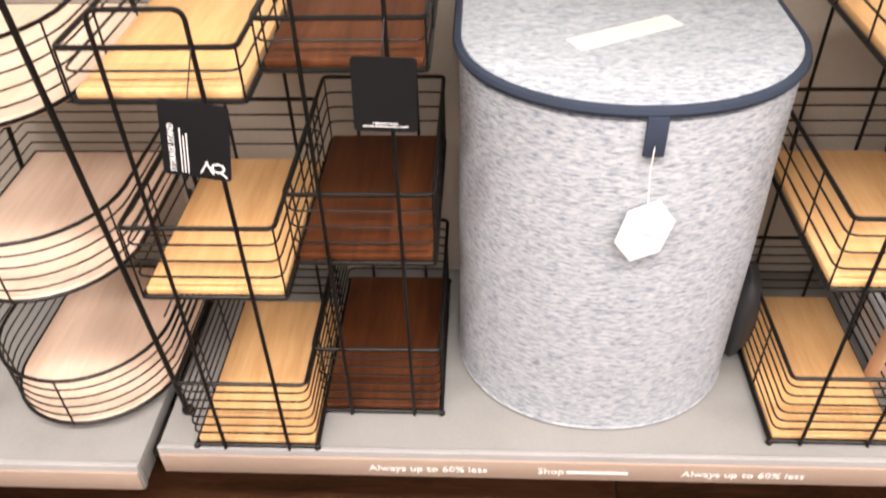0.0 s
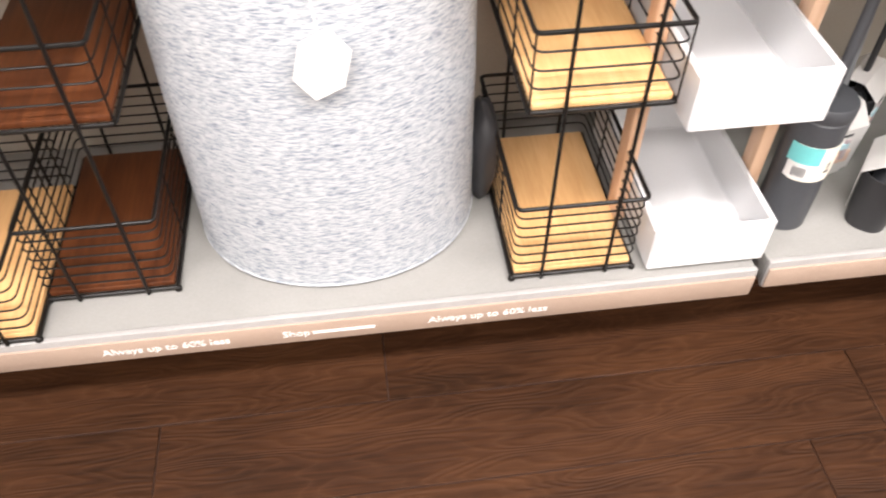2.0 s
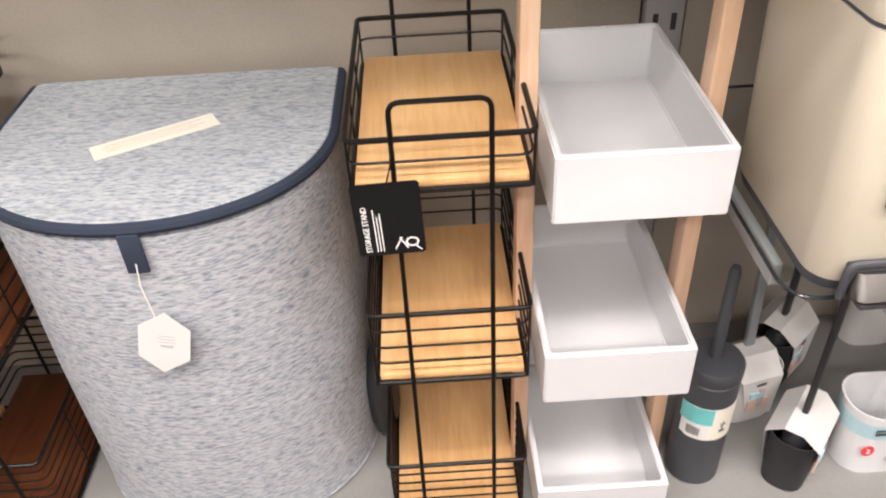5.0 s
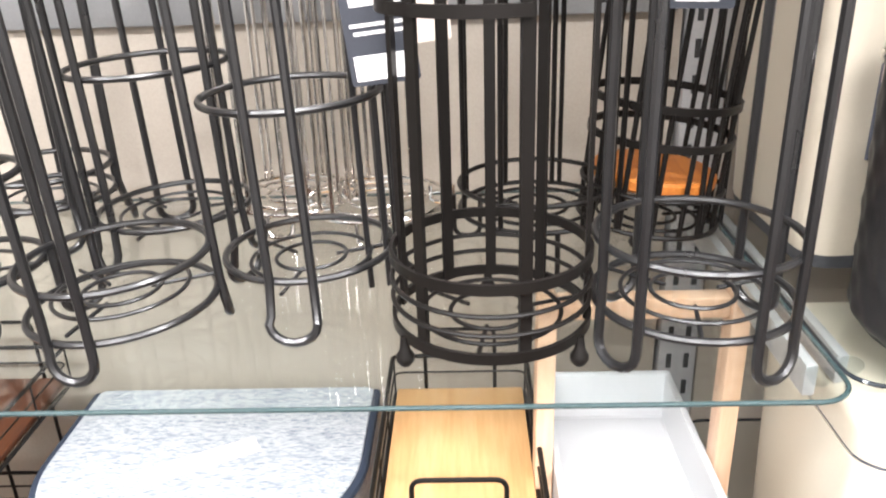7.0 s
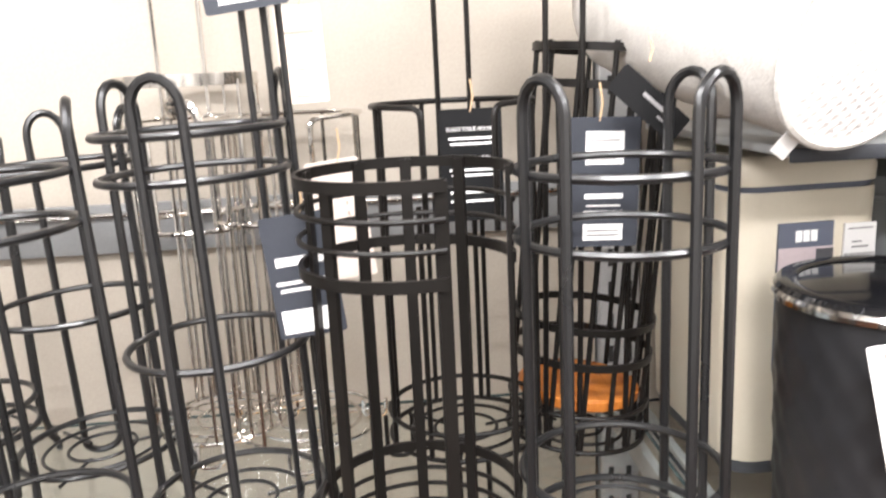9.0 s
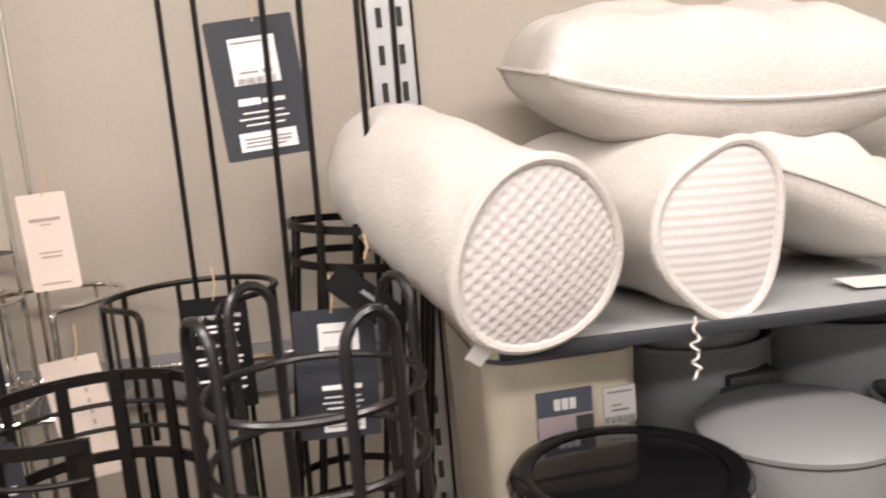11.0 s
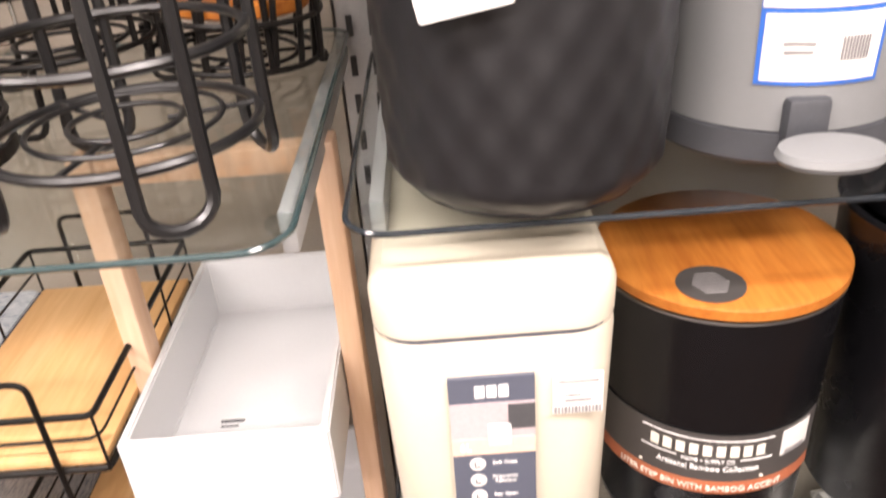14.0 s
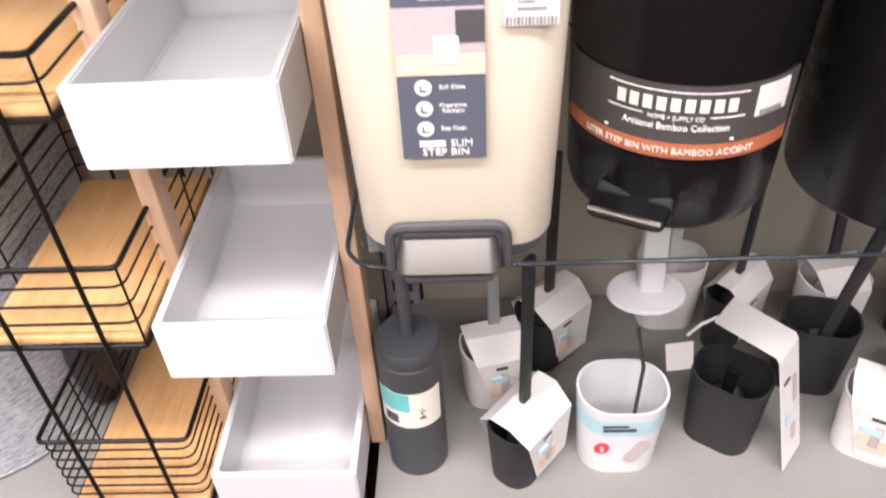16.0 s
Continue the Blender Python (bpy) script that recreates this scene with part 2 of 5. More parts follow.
# ---------- building helpers ----------
def thing(name, x=0, y=0, z=0, rz=0, label="", category="", group="", kind=""):
    e = new(name)
    e.empty_display_size = 0.05
    e.matrix_world = pose(x, y, z, 0, 0, rz)
    return tagged(e, label, category, group, kind)


def finish(bm, name, mat, smooth=True):
    bmesh.ops.recalc_face_normals(bm, faces=bm.faces)
    me = bpy.data.meshes.new(name)
    bm.to_mesh(me)
    bm.free()
    me.materials.append(mat)
    if smooth:
        me.shade_smooth()
        me.set_sharp_from_angle(angle=radians(38))
    return me


def part(name, bm, mat, parent=None, label="", m=None, smooth=True):
    ob = new(name, finish(bm, name, mat, smooth))
    if parent is not None:
        ob.parent = parent
    if m is not None:
        ob.matrix_basis = m
    return tagged(ob, label)


def bm_box(x0, x1, y0, y1, z0, z1, bevel=0.0, seg=2):
    bm = bmesh.new()
    bmesh.ops.create_cube(bm, size=1)
    for v in bm.verts:
        v.co = ((x0 + x1) / 2 + v.co.x * (x1 - x0), (y0 + y1) / 2 + v.co.y * (y1 - y0), (z0 + z1) / 2 + v.co.z * (z1 - z0))
    if bevel:
        bmesh.ops.bevel(bm, geom=list(bm.edges), offset=bevel, segments=seg, affect="EDGES", profile=0.5)
    return bm


def add_tube(bm, pts, r, closed=False, n=8):
    pts = [Vector(p) for p in pts]
    rings, k = [], len(pts)
    side = None
    for i, p in enumerate(pts):
        if closed:
            d = pts[(i + 1) % k] - pts[i - 1]
        else:
            d = pts[min(i + 1, k - 1)] - pts[max(i - 1, 0)]
        d.normalize()
        if side is None:
            side = d.orthogonal().normalized()
        side = (side - d * side.dot(d)).normalized()
        up = d.cross(side)
        rings.append([bm.verts.new(p + r * (math.cos(a) * side + math.sin(a) * up)) for a in [2 * math.pi * j / n for j in range(n)]])
    for i in range(k if closed else k - 1):
        a, b = rings[i], rings[(i + 1) % k]
        off = 0
        if closed and i == k - 1:
            off = min(range(n), key=lambda o: (a[0].co - b[o].co).length)
        for j in range(n):
            bm.faces.new((a[j], a[(j + 1) % n], b[(j + 1 + off) % n], b[(j + off) % n]))
    if not closed:
        bm.faces.new(rings[0][::-1])
        bm.faces.new(rings[-1])
    return bm


def tube(pts, r, closed=False, n=8):
    return add_tube(bmesh.new(), pts, r, closed, n)


def rounded(pts, rad, seg=4, closed=False):
    """A polyline with its corners rounded."""
    pts = [Vector(p) for p in pts]
    out, k = [], len(pts)
    for i, p in enumerate(pts):
        if not closed and i in (0, k - 1):
            out.append(p)
            continue
        a, b = (pts[i - 1] - p), (pts[(i + 1) % k] - p)
        q = min(rad, a.length * 0.45, b.length * 0.45)
        s, e = p + a.normalized() * q, p + b.normalized() * q
        for j in range(seg + 1):
            t = j / seg
            out.append((1 - t) ** 2 * s + 2 * t * (1 - t) * p + t * t * e)
    return out


def arc(cx, cy, z, r, a0, a1, n=40):
    return [(cx + r * math.cos(radians(a0 + (a1 - a0) * i / n)), cy + r * math.sin(radians(a0 + (a1 - a0) * i / n)), z) for i in range(n + 1)]


def ring(cx, cy, z, r, n=48):
    return arc(cx, cy, z, r, 0, 360, n)[:-1]


def lathe(profile, n=56, cx=0.0, cy=0.0, sx=1.0, sy=1.0):
    bm = bmesh.new()
    rings = []
    for r, z in profile:
        if r <= 1e-6:
            rings.append([bm.verts.new((cx, cy, z))])
        else:
            rings.append([bm.verts.new((cx + r * sx * math.cos(2 * math.pi * j / n), cy + r * sy * math.sin(2 * math.pi * j / n), z)) for j in range(n)])
    for a, b in zip(rings, rings[1:]):
        for j in range(n):
            q = [a[j % len(a)], a[(j + 1) % len(a)], b[(j + 1) % len(b)], b[j % len(b)]]
            q = [v for i, v in enumerate(q) if v not in q[:i]]
            if len(q) > 2:
                bm.faces.new(q)
    return bm


def rrect(w, d, r, seg=6):
    """Rounded rectangle outline, centred."""
    out = []
    for cx, cy, a0 in ((w / 2 - r, d / 2 - r, 0), (-w / 2 + r, d / 2 - r, 90), (-w / 2 + r, -d / 2 + r, 180), (w / 2 - r, -d / 2 + r, 270)):
        for i in range(seg + 1):
            a = radians(a0 + 90 * i / seg)
            out.append((cx + r * math.cos(a), cy + r * math.sin(a)))
    return out


def loft(sections):
    """Closed solid through outlines [(points2d, z)] with equal counts."""
    bm = bmesh.new()
    rings = [[bm.verts.new((x, y, z)) for x, y in pts] for pts, z in sections]
    n = len(rings[0])
    for a, b in zip(rings, rings[1:]):
        for j in range(n):
            bm.faces.new((a[j], a[(j + 1) % n], b[(j + 1) % n], b[j]))
    bm.faces.new(rings[0][::-1])
    bm.faces.new(rings[-1])
    return bm


def cyl_patch(r, a0, a1, z0, z1, thick=0.0006, n=24, slope=0.0):
    """A thin label wrapped on an upright cylinder; angles in degrees."""
    bm = bmesh.new()
    g = []
    for rr in (r, r + thick):
        row = []
        for i in range(n + 1):
            t = i / n
            a = radians(a0 + (a1 - a0) * t)
            row.append([bm.verts.new(((rr + slope * z) * math.cos(a), (rr + slope * z) * math.sin(a), z)) for z in (z0, z1)])
        g.append(row)
    for i in range(n):
        bm.faces.new((g[1][i][0], g[1][i + 1][0], g[1][i + 1][1], g[1][i][1]))
        bm.faces.new((g[0][i][0], g[0][i][1], g[0][i + 1][1], g[0][i + 1][0]))
        bm.faces.new((g[0][i][1], g[1][i][1], g[1][i + 1][1], g[0][i + 1][1]))
        bm.faces.new((g[0][i][0], g[0][i + 1][0], g[1][i + 1][0], g[1][i][0]))
    for i in (0, n):
        bm.faces.new((g[0][i][0], g[1][i][0], g[1][i][1], g[0][i][1]))
    return bm


def text_bm(words, size, width=None):
    """Flat letters in the x-y plane, centred, width as asked for."""
    cu = bpy.data.curves.new("letters", "FONT")
    cu.body, cu.size, cu.align_x, cu.align_y = words, size, "CENTER", "CENTER"
    cu.resolution_u, cu.extrude = 2, 0.0003
    ob = new("letters", cu)
    me = bpy.data.meshes.new_from_object(ob.evaluated_get(bpy.context.evaluated_depsgraph_get()))
    bm = bmesh.new()
    bm.from_mesh(me)
    bpy.data.objects.remove(ob)
    bpy.data.curves.remove(cu)
    bpy.data.meshes.remove(me)
    if width and bm.verts:
        xs = [v.co.x for v in bm.verts]
        k, mid = width / (max(xs) - min(xs)), (max(xs) + min(xs)) / 2
        for v in bm.verts:
            v.co.x = (v.co.x - mid) * k
    return bm


def bars_bm(rows):
    """Plain bars [(x, y, width, height)] for writing too small to read, in the x-y plane."""
    bm = bmesh.new()
    for x, y, w, h in rows:
        b = bmesh.ops.create_cube(bm, size=1)
        for v in b["verts"]:
            v.co = (x + v.co.x * w, y + v.co.y * h, v.co.z * 0.0006)
    return bm


def stand_up(bm, x, y, z, lean=0.0):
    """Turn flat print from the x-y plane to face the aisle (-y) at a place."""
    bmesh.ops.transform(bm, matrix=pose(x, y, z, 90 + lean), verts=bm.verts)
    return bm


def wrap(bm, r, mid, z, grow=0.0008, slope=0.0):
    """Wrap flat print round an upright cylinder of radius r about the angle mid."""
    for v in bm.verts:
        a = radians(mid) + v.co.x / r
        rr = r + grow + v.co.z + slope * (z + v.co.y)
        v.co = (rr * math.cos(a), rr * math.sin(a), z + v.co.y)
    return bm


# ---------- the setting ----------
DECK = 0.205
GLASS = 1.155
G2 = 1.130
G3 = 0.745
BACK = 0.455

tagged(part("ceiling", bm_box(-3.5, 4.5, -3.5, 0.75, 3.1, 3.2), M_CEIL), "white suspended store ceiling of plain tiles", "ceiling", kind="structure")
tagged(part("wall_north", bm_box(-3.4, 4.4, 0.62, 0.75, 0, 3.1), M_WALL), "white painted store wall behind the shelving", "wall", kind="structure")
tagged(part("wall_south", bm_box(-3.4, 4.4, -3.5, -3.4, 0, 3.1), M_WALL), "white painted wall across the aisle", "wall", kind="structure")
tagged(part("wall_west", bm_box(-3.5, -3.4, -3.5, 0.75, 0, 3.1), M_WALL), "white painted side wall of the store", "wall", kind="structure")
tagged(part("wall_east", bm_box(4.4, 4.5, -3.5, 0.75, 0, 3.1), M_WALL), "white painted side wall of the store", "wall", kind="structure")

for lx in (-1.3, 0.35, 2.0):
    for ly in (-1.15, -2.7):
        t = thing("ceiling_light", lx, ly, 3.1, label="white rectangular light panel set in the ceiling", category="ceiling light", group="ceiling light panels")
        part("frame", tube(rounded([(-0.62, -0.18, -0.012), (0.62, -0.18, -0.012), (0.62, 0.18, -0.012), (-0.62, 0.18, -0.012)], 0.01, closed=True), 0.012, True), M_WHITE, t)
        part("diffuser", bm_box(-0.61, 0.61, -0.17, 0.17, -0.012, -0.004), M_DIFF, t)


def base_deck(x0, x1, front, texts, zt=DECK):
    t = thing("shelf_base", (x0 + x1) / 2, front, 0, label="grey steel base shelf with a taupe ticket strip", category="shelf base", group="shelf bases")
    w = (x1 - x0) / 2
    d = BACK - front
    part("deck", bm_box(-w, w, 0.004, d, zt - 0.03, zt, 0.002), M_DECK, t)
    part("lip", bm_box(-w, w, -0.006, 0.004, zt - 0.058, zt + 0.003, 0.0015), M_STRIPEDGE, t)
    part("ticket_strip", bm_box(-w + 0.002, w - 0.002, -0.010, -0.006, zt - 0.056, zt - 0.011, 0.001), M_STRIP, t, "taupe plastic ticket strip")
    part("end_cap", bm_box(w - 0.006, w - 0.001, -0.004, 0.05, zt - 0.056, zt - 0.002, 0.001), M_DECK, t)
    part("end_cap", bm_box(-w + 0.001, -w + 0.006, -0.004, 0.05, zt - 0.056, zt - 0.002, 0.001), M_DECK, t)
    part("kick_panel", bm_box(-w + 0.02, w - 0.02, 0.16, 0.18, 0.0, zt - 0.03), M_KICK, t)
    for words, x, width in texts:
        if words == "Shop":
            part("lettering", stand_up(text_bm("Shop", 0.021, width * 0.28), x - width * 0.36, -0.0108, zt - 0.0335), M_INK, t, "white lettering")
            part("address_bar", stand_up(bars_bm([(width * 0.14, 0, width * 0.66, 0.006)]), x, -0.0108, zt - 0.0345), M_INK, t, "white bar of printed address")
        else:
            part("lettering", stand_up(text_bm(words, 0.021, width), x, -0.0108, zt - 0.0335), M_INK, t, "white lettering")
    return t


base_deck(-0.63, 0.777, 0.0, [("Always up to 60% less", -0.256, 0.195), ("Shop", 0.0 , 0.15), ("Always up to 60% less", 0.254, 0.195)])
base_deck(-2.05, -0.652, -0.035, [], DECK - 0.003)
base_deck(0.803, 2.2, 0.012, [("Shop", 0.02 - 0.4, 0.15), ("Always up to 60% less", -0.12, 0.195)])

# back panels and slotted uprights
for i, (x0, x1) in enumerate(((-2.05, -0.68), (-0.61, 0.79), (0.86, 2.2))):
    tagged(part("back_panel_%d" % (i + 1), bm_box(x0, x1, BACK, BACK + 0.02, 0.1, 2.4, 0.002), M_BACK), "beige painted steel back panel of the shelving", "back panel", kind="structure")


def upright(x):
    t = thing("slotted_upright", x, BACK, 0, label="grey steel shelving upright with two rows of slots", category="shelving upright", group="shelving uprights")
    part("post", bm_box(-0.03, 0.03, -0.012, 0.06, 0.0, 2.4, 0.003), M_UPRIGHT, t)
    # no slots are cut: dark bars on the post paint in their shade
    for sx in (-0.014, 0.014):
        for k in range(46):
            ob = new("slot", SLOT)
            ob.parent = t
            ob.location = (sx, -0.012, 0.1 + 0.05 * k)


# thin solid bar in the painted slot shade, shared by all slots
SLOT = finish(bm_box(-0.004, 0.004, -0.0015, 0.0015, -0.013, 0.013), "slot", M_SLOTSHADE)
for ux in (-0.645, 0.825, 2.23):
    upright(ux)


def glass_shelf(x0, x1, front, top, arms, edge=None):
    t = thing("glass_shelf", (x0 + x1) / 2, 0, top, label="clear glass shelf with rounded front corners on steel brackets", category="glass shelf", group="glass shelves")
    w, d = x1 - x0, 0.43 - front
    o = [(x, y + (0.43 + front) / 2) for x, y in rrect(w, d, 0.035)]
    ins = [(x * (1 - 0.003 / w * 2), y - (y - (0.43 + front) / 2) * 0.003) for x, y in o]
    pane = part("pane", loft([(ins, -0.008), (ins, 0.0)]), M_GLASS, t)
    e = bmesh.new()
    add_tube(e, [(x, y, -0.004) for x, y in o], 0.0024, True, 8)
    part("polished_edge", e, edge or M_GLASSEDGE, t, "green polished glass edge")
    for ax in arms:
        ax -= (x0 + x1) / 2
        part("bracket", bm_box(ax - 0.006, ax + 0.006, front + 0.07, BACK - 0.02, -0.045, -0.012, 0.002), M_UPRIGHT, t)
        part("bracket_pad", lathe([(0, -0.0095), (0.011, -0.0095), (0.012, -0.012), (0.008, -0.02), (0, -0.02)], 20, ax, front + 0.055), M_CLEAR, t, "clear plastic pad")
    return t


glass_shelf(-0.6, 0.812, -0.12, GLASS, (0.8, -0.58))
glass_shelf(0.838, 2.2, -0.062, G2, (0.858, 2.15), M_DARKEDGE)
glass_shelf(0.838, 2.2, -0.07, G3, (0.856, 2.15), M_DARKEDGE)
glass_shelf(-2.05, -0.66, -0.127, GLASS, (-0.69,))

t = thing("steel_shelf", 1.53, 0, 1.535, label="grey steel shelf carrying rolled white bath mats", category="steel shelf")
part("tray", bm_box(-0.67, 0.67, 0.022, 0.44, 0.0, 0.01, 0.003), M_SHELF, t)
part("front_lip", bm_box(-0.67, 0.67, 0.018, 0.023, -0.004, 0.0095, 0.0015), M_DARKBACK, t)
t = thing("back_rail", 0.09, BACK, 1.43, label="grey steel rail across the back panel with a bright lip", category="rail")
part("rail", bm_box(-0.69, 0.69, -0.012, 0.0, -0.03, 0.04, 0.002), M_RAIL, t)
part("rail_lip", tube([(-0.69, -0.016, 0.026), (0.69, -0.016, 0.026)], 0.004), M_CHROME, t, "bright metal lip")


# ---------- storage stands ----------
def rect_path(w, d, z, r=0.012, grow=0.0):
    return rounded([(-grow, -grow, z), (w + grow, -grow, z), (w + grow, d + grow, z), (-grow, d + grow, z)], r, 4, True)


def swing_tag(parent, x, y, z, w, h, rz=0.0, lines=(), mat=M_TAG, roll=0.0):
    bm = loft([([(px, pz) for px, pz in rrect(w, h, 0.005, 4)], -0.0004), ([(px, pz) for px, pz in rrect(w, h, 0.005, 4)], 0.0004)])
    m = pose(x, y, z, 90, 0, rz) @ pose(0, 0, 0, 0, 0, roll)
    tag = part("swing_tag", bm, mat, parent, "black card swing tag", m)
    for words, lx, ly, size, width, turn in lines:
        b = text_bm(words, size, width) if words else bars_bm([(0, 0, width, size)])
        part("print", b, M_INK, tag, "white print", pose(lx, ly, 0.0008, 0, 0, turn))
    return tag


STAND_PRINT = [("STORAGE STAND", -0.026, -0.012, 0.0095, 0.062, 90), ("", -0.0165, -0.014, 0.0012, 0.058, 90), ("", -0.013, -0.019, 0.0012, 0.048, 90), ("", -0.0095, -0.017, 0.0012, 0.052, 90),
               ("", 0.008, -0.033, 0.0016, 0.018, 62), ("", 0.014, -0.033, 0.0016, 0.018, 118), ("O", 0.0235, -0.033, 0.019, 0.016, 0), ("", 0.03, -0.041, 0.0016, 0.009, -45)]


def storage_stand(x, y, rz, board_mat, label, tag_side, tag, print_on=True):
    w, d = 0.2, 0.335
    t = thing("storage_stand", x, y, DECK, rz, label, "storage stand", "three-tier storage stands")
    for bz, rail, wires in ((0.014, 0.16, 6), (0.345, 0.46, 3), (0.648, 0.708, 1)):
        part("board", bm_box(0.004, w - 0.004, 0.004, d - 0.004, bz - 0.005, bz + 0.006, 0.0025), board_mat, t, "wooden tier board")
        part("tier_frame", tube(rect_path(w, d, bz - 0.006, 0.008), 0.0036, True), M_WIRE, t)
        part("tier_rail", tube(rect_path(w, d, rail, 0.01, 0.001), 0.0034, True), M_WIRE, t)
        for k in range(wires):
            zz = bz + 0.004 + (rail - bz - 0.004) * (k + 1) / (wires + 1)
            part("wire", tube(rect_path(w, d, zz, 0.016), 0.0016, True, 6), M_WIRE, t)
        for px, py in ((0.0, 0.0), (w, 0.0), (0.0, d), (w, d)):
            part("corner_wire", tube([(px, py, bz - 0.008), (px, py, rail)], 0.0016, n=6), M_WIRE, t) if bz > 0.3 else None
        for py in (0.11, 0.225):
            for px in (-0.001, w + 0.001):
                part("side_wire", tube([(px, py, bz - 0.006), (px, py, rail)], 0.0016, n=6), M_WIRE, t)
    for py in (-0.004, d + 0.004):
        part("upright_loop", tube(rounded([(0.048, py, 0.004), (0.048, py, 0.752), (0.154, py, 0.752), (0.154, py, 0.004)], 0.014, 5), 0.003), M_WIRE, t)
    for px, py in ((0, 0), (w, 0), (0, d), (w, d)):
        part("foot", lathe([(0, 0), (0.004, 0.0005), (0.006, 0.004), (0.0055, 0.008), (0.003, 0.011), (0, 0.012)], 14, px, py), M_WIRE, t, "black ball foot")
    sx = 0.048 if tag_side < 0 else 0.154
    tx, ty, tz, roll = tag
    swing_tag(t, tx, ty, tz, 0.076, 0.097, 0, STAND_PRINT if print_on else [("", 0, -0.037, 0.0011, 0.03, 0), ("", 0, -0.041, 0.0011, 0.055, 0)], M_TAG, roll)
    part("tag_cord", tube([(sx, -0.006, 0.71), (sx - 0.003, min(-0.009, ty * 0.6), 0.68), (tx, ty, tz + 0.042)], 0.001, n=5), M_WIRE, t)
    return t


storage_stand(0.371, 0.028, 0, M_BAMBOO, "black wire storage stand with three light bamboo tier boards", -1, (0.038, -0.012, 0.614, 2))
storage_stand(-0.562, 0.0, 0, M_BAMBOO, "black wire storage stand with bamboo tier boards beside a brown one", 1, (0.152, -0.052, 0.622, -9))
storage_stand(-0.362, 0.075, 0, M_WALNUT, "black wire storage stand with three dark brown tier boards", 1, (0.152, -0.04, 0.63, -2), print_on=False)


# rounded three-tier stand on the next deck
def stadium(w, d, n=18):
    """Straight sides with a half-round front."""
    pts = [(w / 2, d / 2), (-w / 2, d / 2)]
    for i in range(n + 1):
        a = math.pi + math.pi * i / n
        pts.append((w / 2 * math.cos(a), -d / 2 + w / 2 + w / 2 * math.sin(a)))
    return pts


t = thing("round_front_stand", -0.775, 0.226, DECK, label="black wire stand with pale round-fronted beech tier boards", category="storage stand")
for bz in (0.02, 0.30, 0.58):
    o = stadium(0.285, 0.392)
    i2 = [(px * 0.985, py * 0.988) for px, py in o]
    part("board", loft([(i2, bz - 0.006), (o, bz - 0.004), (o, bz + 0.004), (i2, bz + 0.006)]), M_PALE, t, "pale beech tier board")
    for k in range(6):
        part("wire", tube([(px * 1.02, py * 1.02, bz + 0.002 + 0.021 * k) for px, py in o], 0.0032 if k in (0, 5) else 0.0016, True, 6), M_WIRE, t)
    for a in (200, 270, 340):
        px, py = 0.146 * math.cos(radians(a)), -0.056 + 0.146 * math.sin(radians(a))
        part("wire_post", tube([(px, py, bz), (px, py, bz + 0.107)], 0.0016, n=6), M_WIRE, t)
for sx in (-1, 1):
    part("side_leg", tube([(sx * 0.175, -0.155, 0.008), (sx * 0.118, -0.15, 0.85)], 0.0045), M_WIRE, t)
    part("side_leg", tube([(sx * 0.175, 0.16, 0.008), (sx * 0.118, 0.16, 0.85)], 0.0045), M_WIRE, t)
    for py in (-0.155, 0.16):
        part("foot", lathe([(0, 0), (0.008, 0.001), (0.0105, 0.007), (0.009, 0.013), (0, 0.016)], 16, sx * 0.176, py), M_WIRE, t)
    for k in range(5):
        part("side_wire", tube([(sx * 0.168, -0.13 + 0.004 * k, 0.11 + 0.02 * k), (sx * 0.165, 0.15, 0.11 + 0.02 * k)], 0.0016, n=6), M_WIRE, t)


# ---------- laundry hamper ----------
def d_outline(a, y_mid, y_front, y_back, n=44, p=2.08):
    pts = []
    b = y_mid - y_front
    for i in range(n + 1):
        th = math.pi + math.pi * i / n
        c, s = math.cos(th), math.sin(th)
        pts.append((a * math.copysign(abs(c) ** (2 / p), c), y_mid + b * math.copysign(abs(s) ** (2 / p), s)))
    for yy in np.linspace(y_mid, y_back - 0.013, 5)[1:]:
        pts.append((a, float(yy)))
    for k in range(5):
        th = radians(90 * k / 4)
        pts.append((a - 0.013 + 0.013 * math.cos(th), y_back - 0.013 + 0.013 * math.sin(th)))
    for k in range(5):
        th = radians(90 + 90 * k / 4)
        pts.append((-a + 0.013 + 0.013 * math.cos(th), y_back - 0.013 + 0.013 * math.sin(th)))
    for yy in np.linspace(y_back - 0.013, y_mid, 5)[1:-1]:
        pts.append((-a, float(yy)))
    return pts


HX = 0.101
t = thing("laundry_hamper", HX, 0, DECK, label="tall heathered grey fabric laundry hamper with a navy-bound lid", category="laundry hamper")
secs = []
for z, g in ((0.0, -0.006), (0.006, 0.0), (0.15, 0.0), (0.3, 0.001), (0.45, -0.001), (0.585, 0.0), (0.59, 0.0)):
    secs.append((d_outline(0.236 + g - 0.008 * z, 0.25, 0.047 - g - z * 0.008, 0.432), z))
part("body", loft(secs), M_HEATHER, t, "heathered grey woven fabric body")
part("base_seam", tube([(x, y, 0.008) for x, y in d_outline(0.2355, 0.25, 0.0475, 0.4315)], 0.0022, True, 6), M_HEATHER, t)
o = d_outline(0.23, 0.25, 0.045, 0.432)
lid = loft([(o, 0.592), ([(x, y) for x, y in o], 0.607), ([(x * 0.985, 0.235 + (y - 0.235) * 0.985) for x, y in o], 0.612)])
lid = part("lid", lid, M_LID, t, "heathered grey flat lid")
part("lid_binding", tube([(x * 1.004, 0.235 + (y - 0.235) * 1.004, 0.603) for x, y in o[-5:] + o[:51]], 0.0085, False, 8), M_NAVY, lid, "navy binding tape")
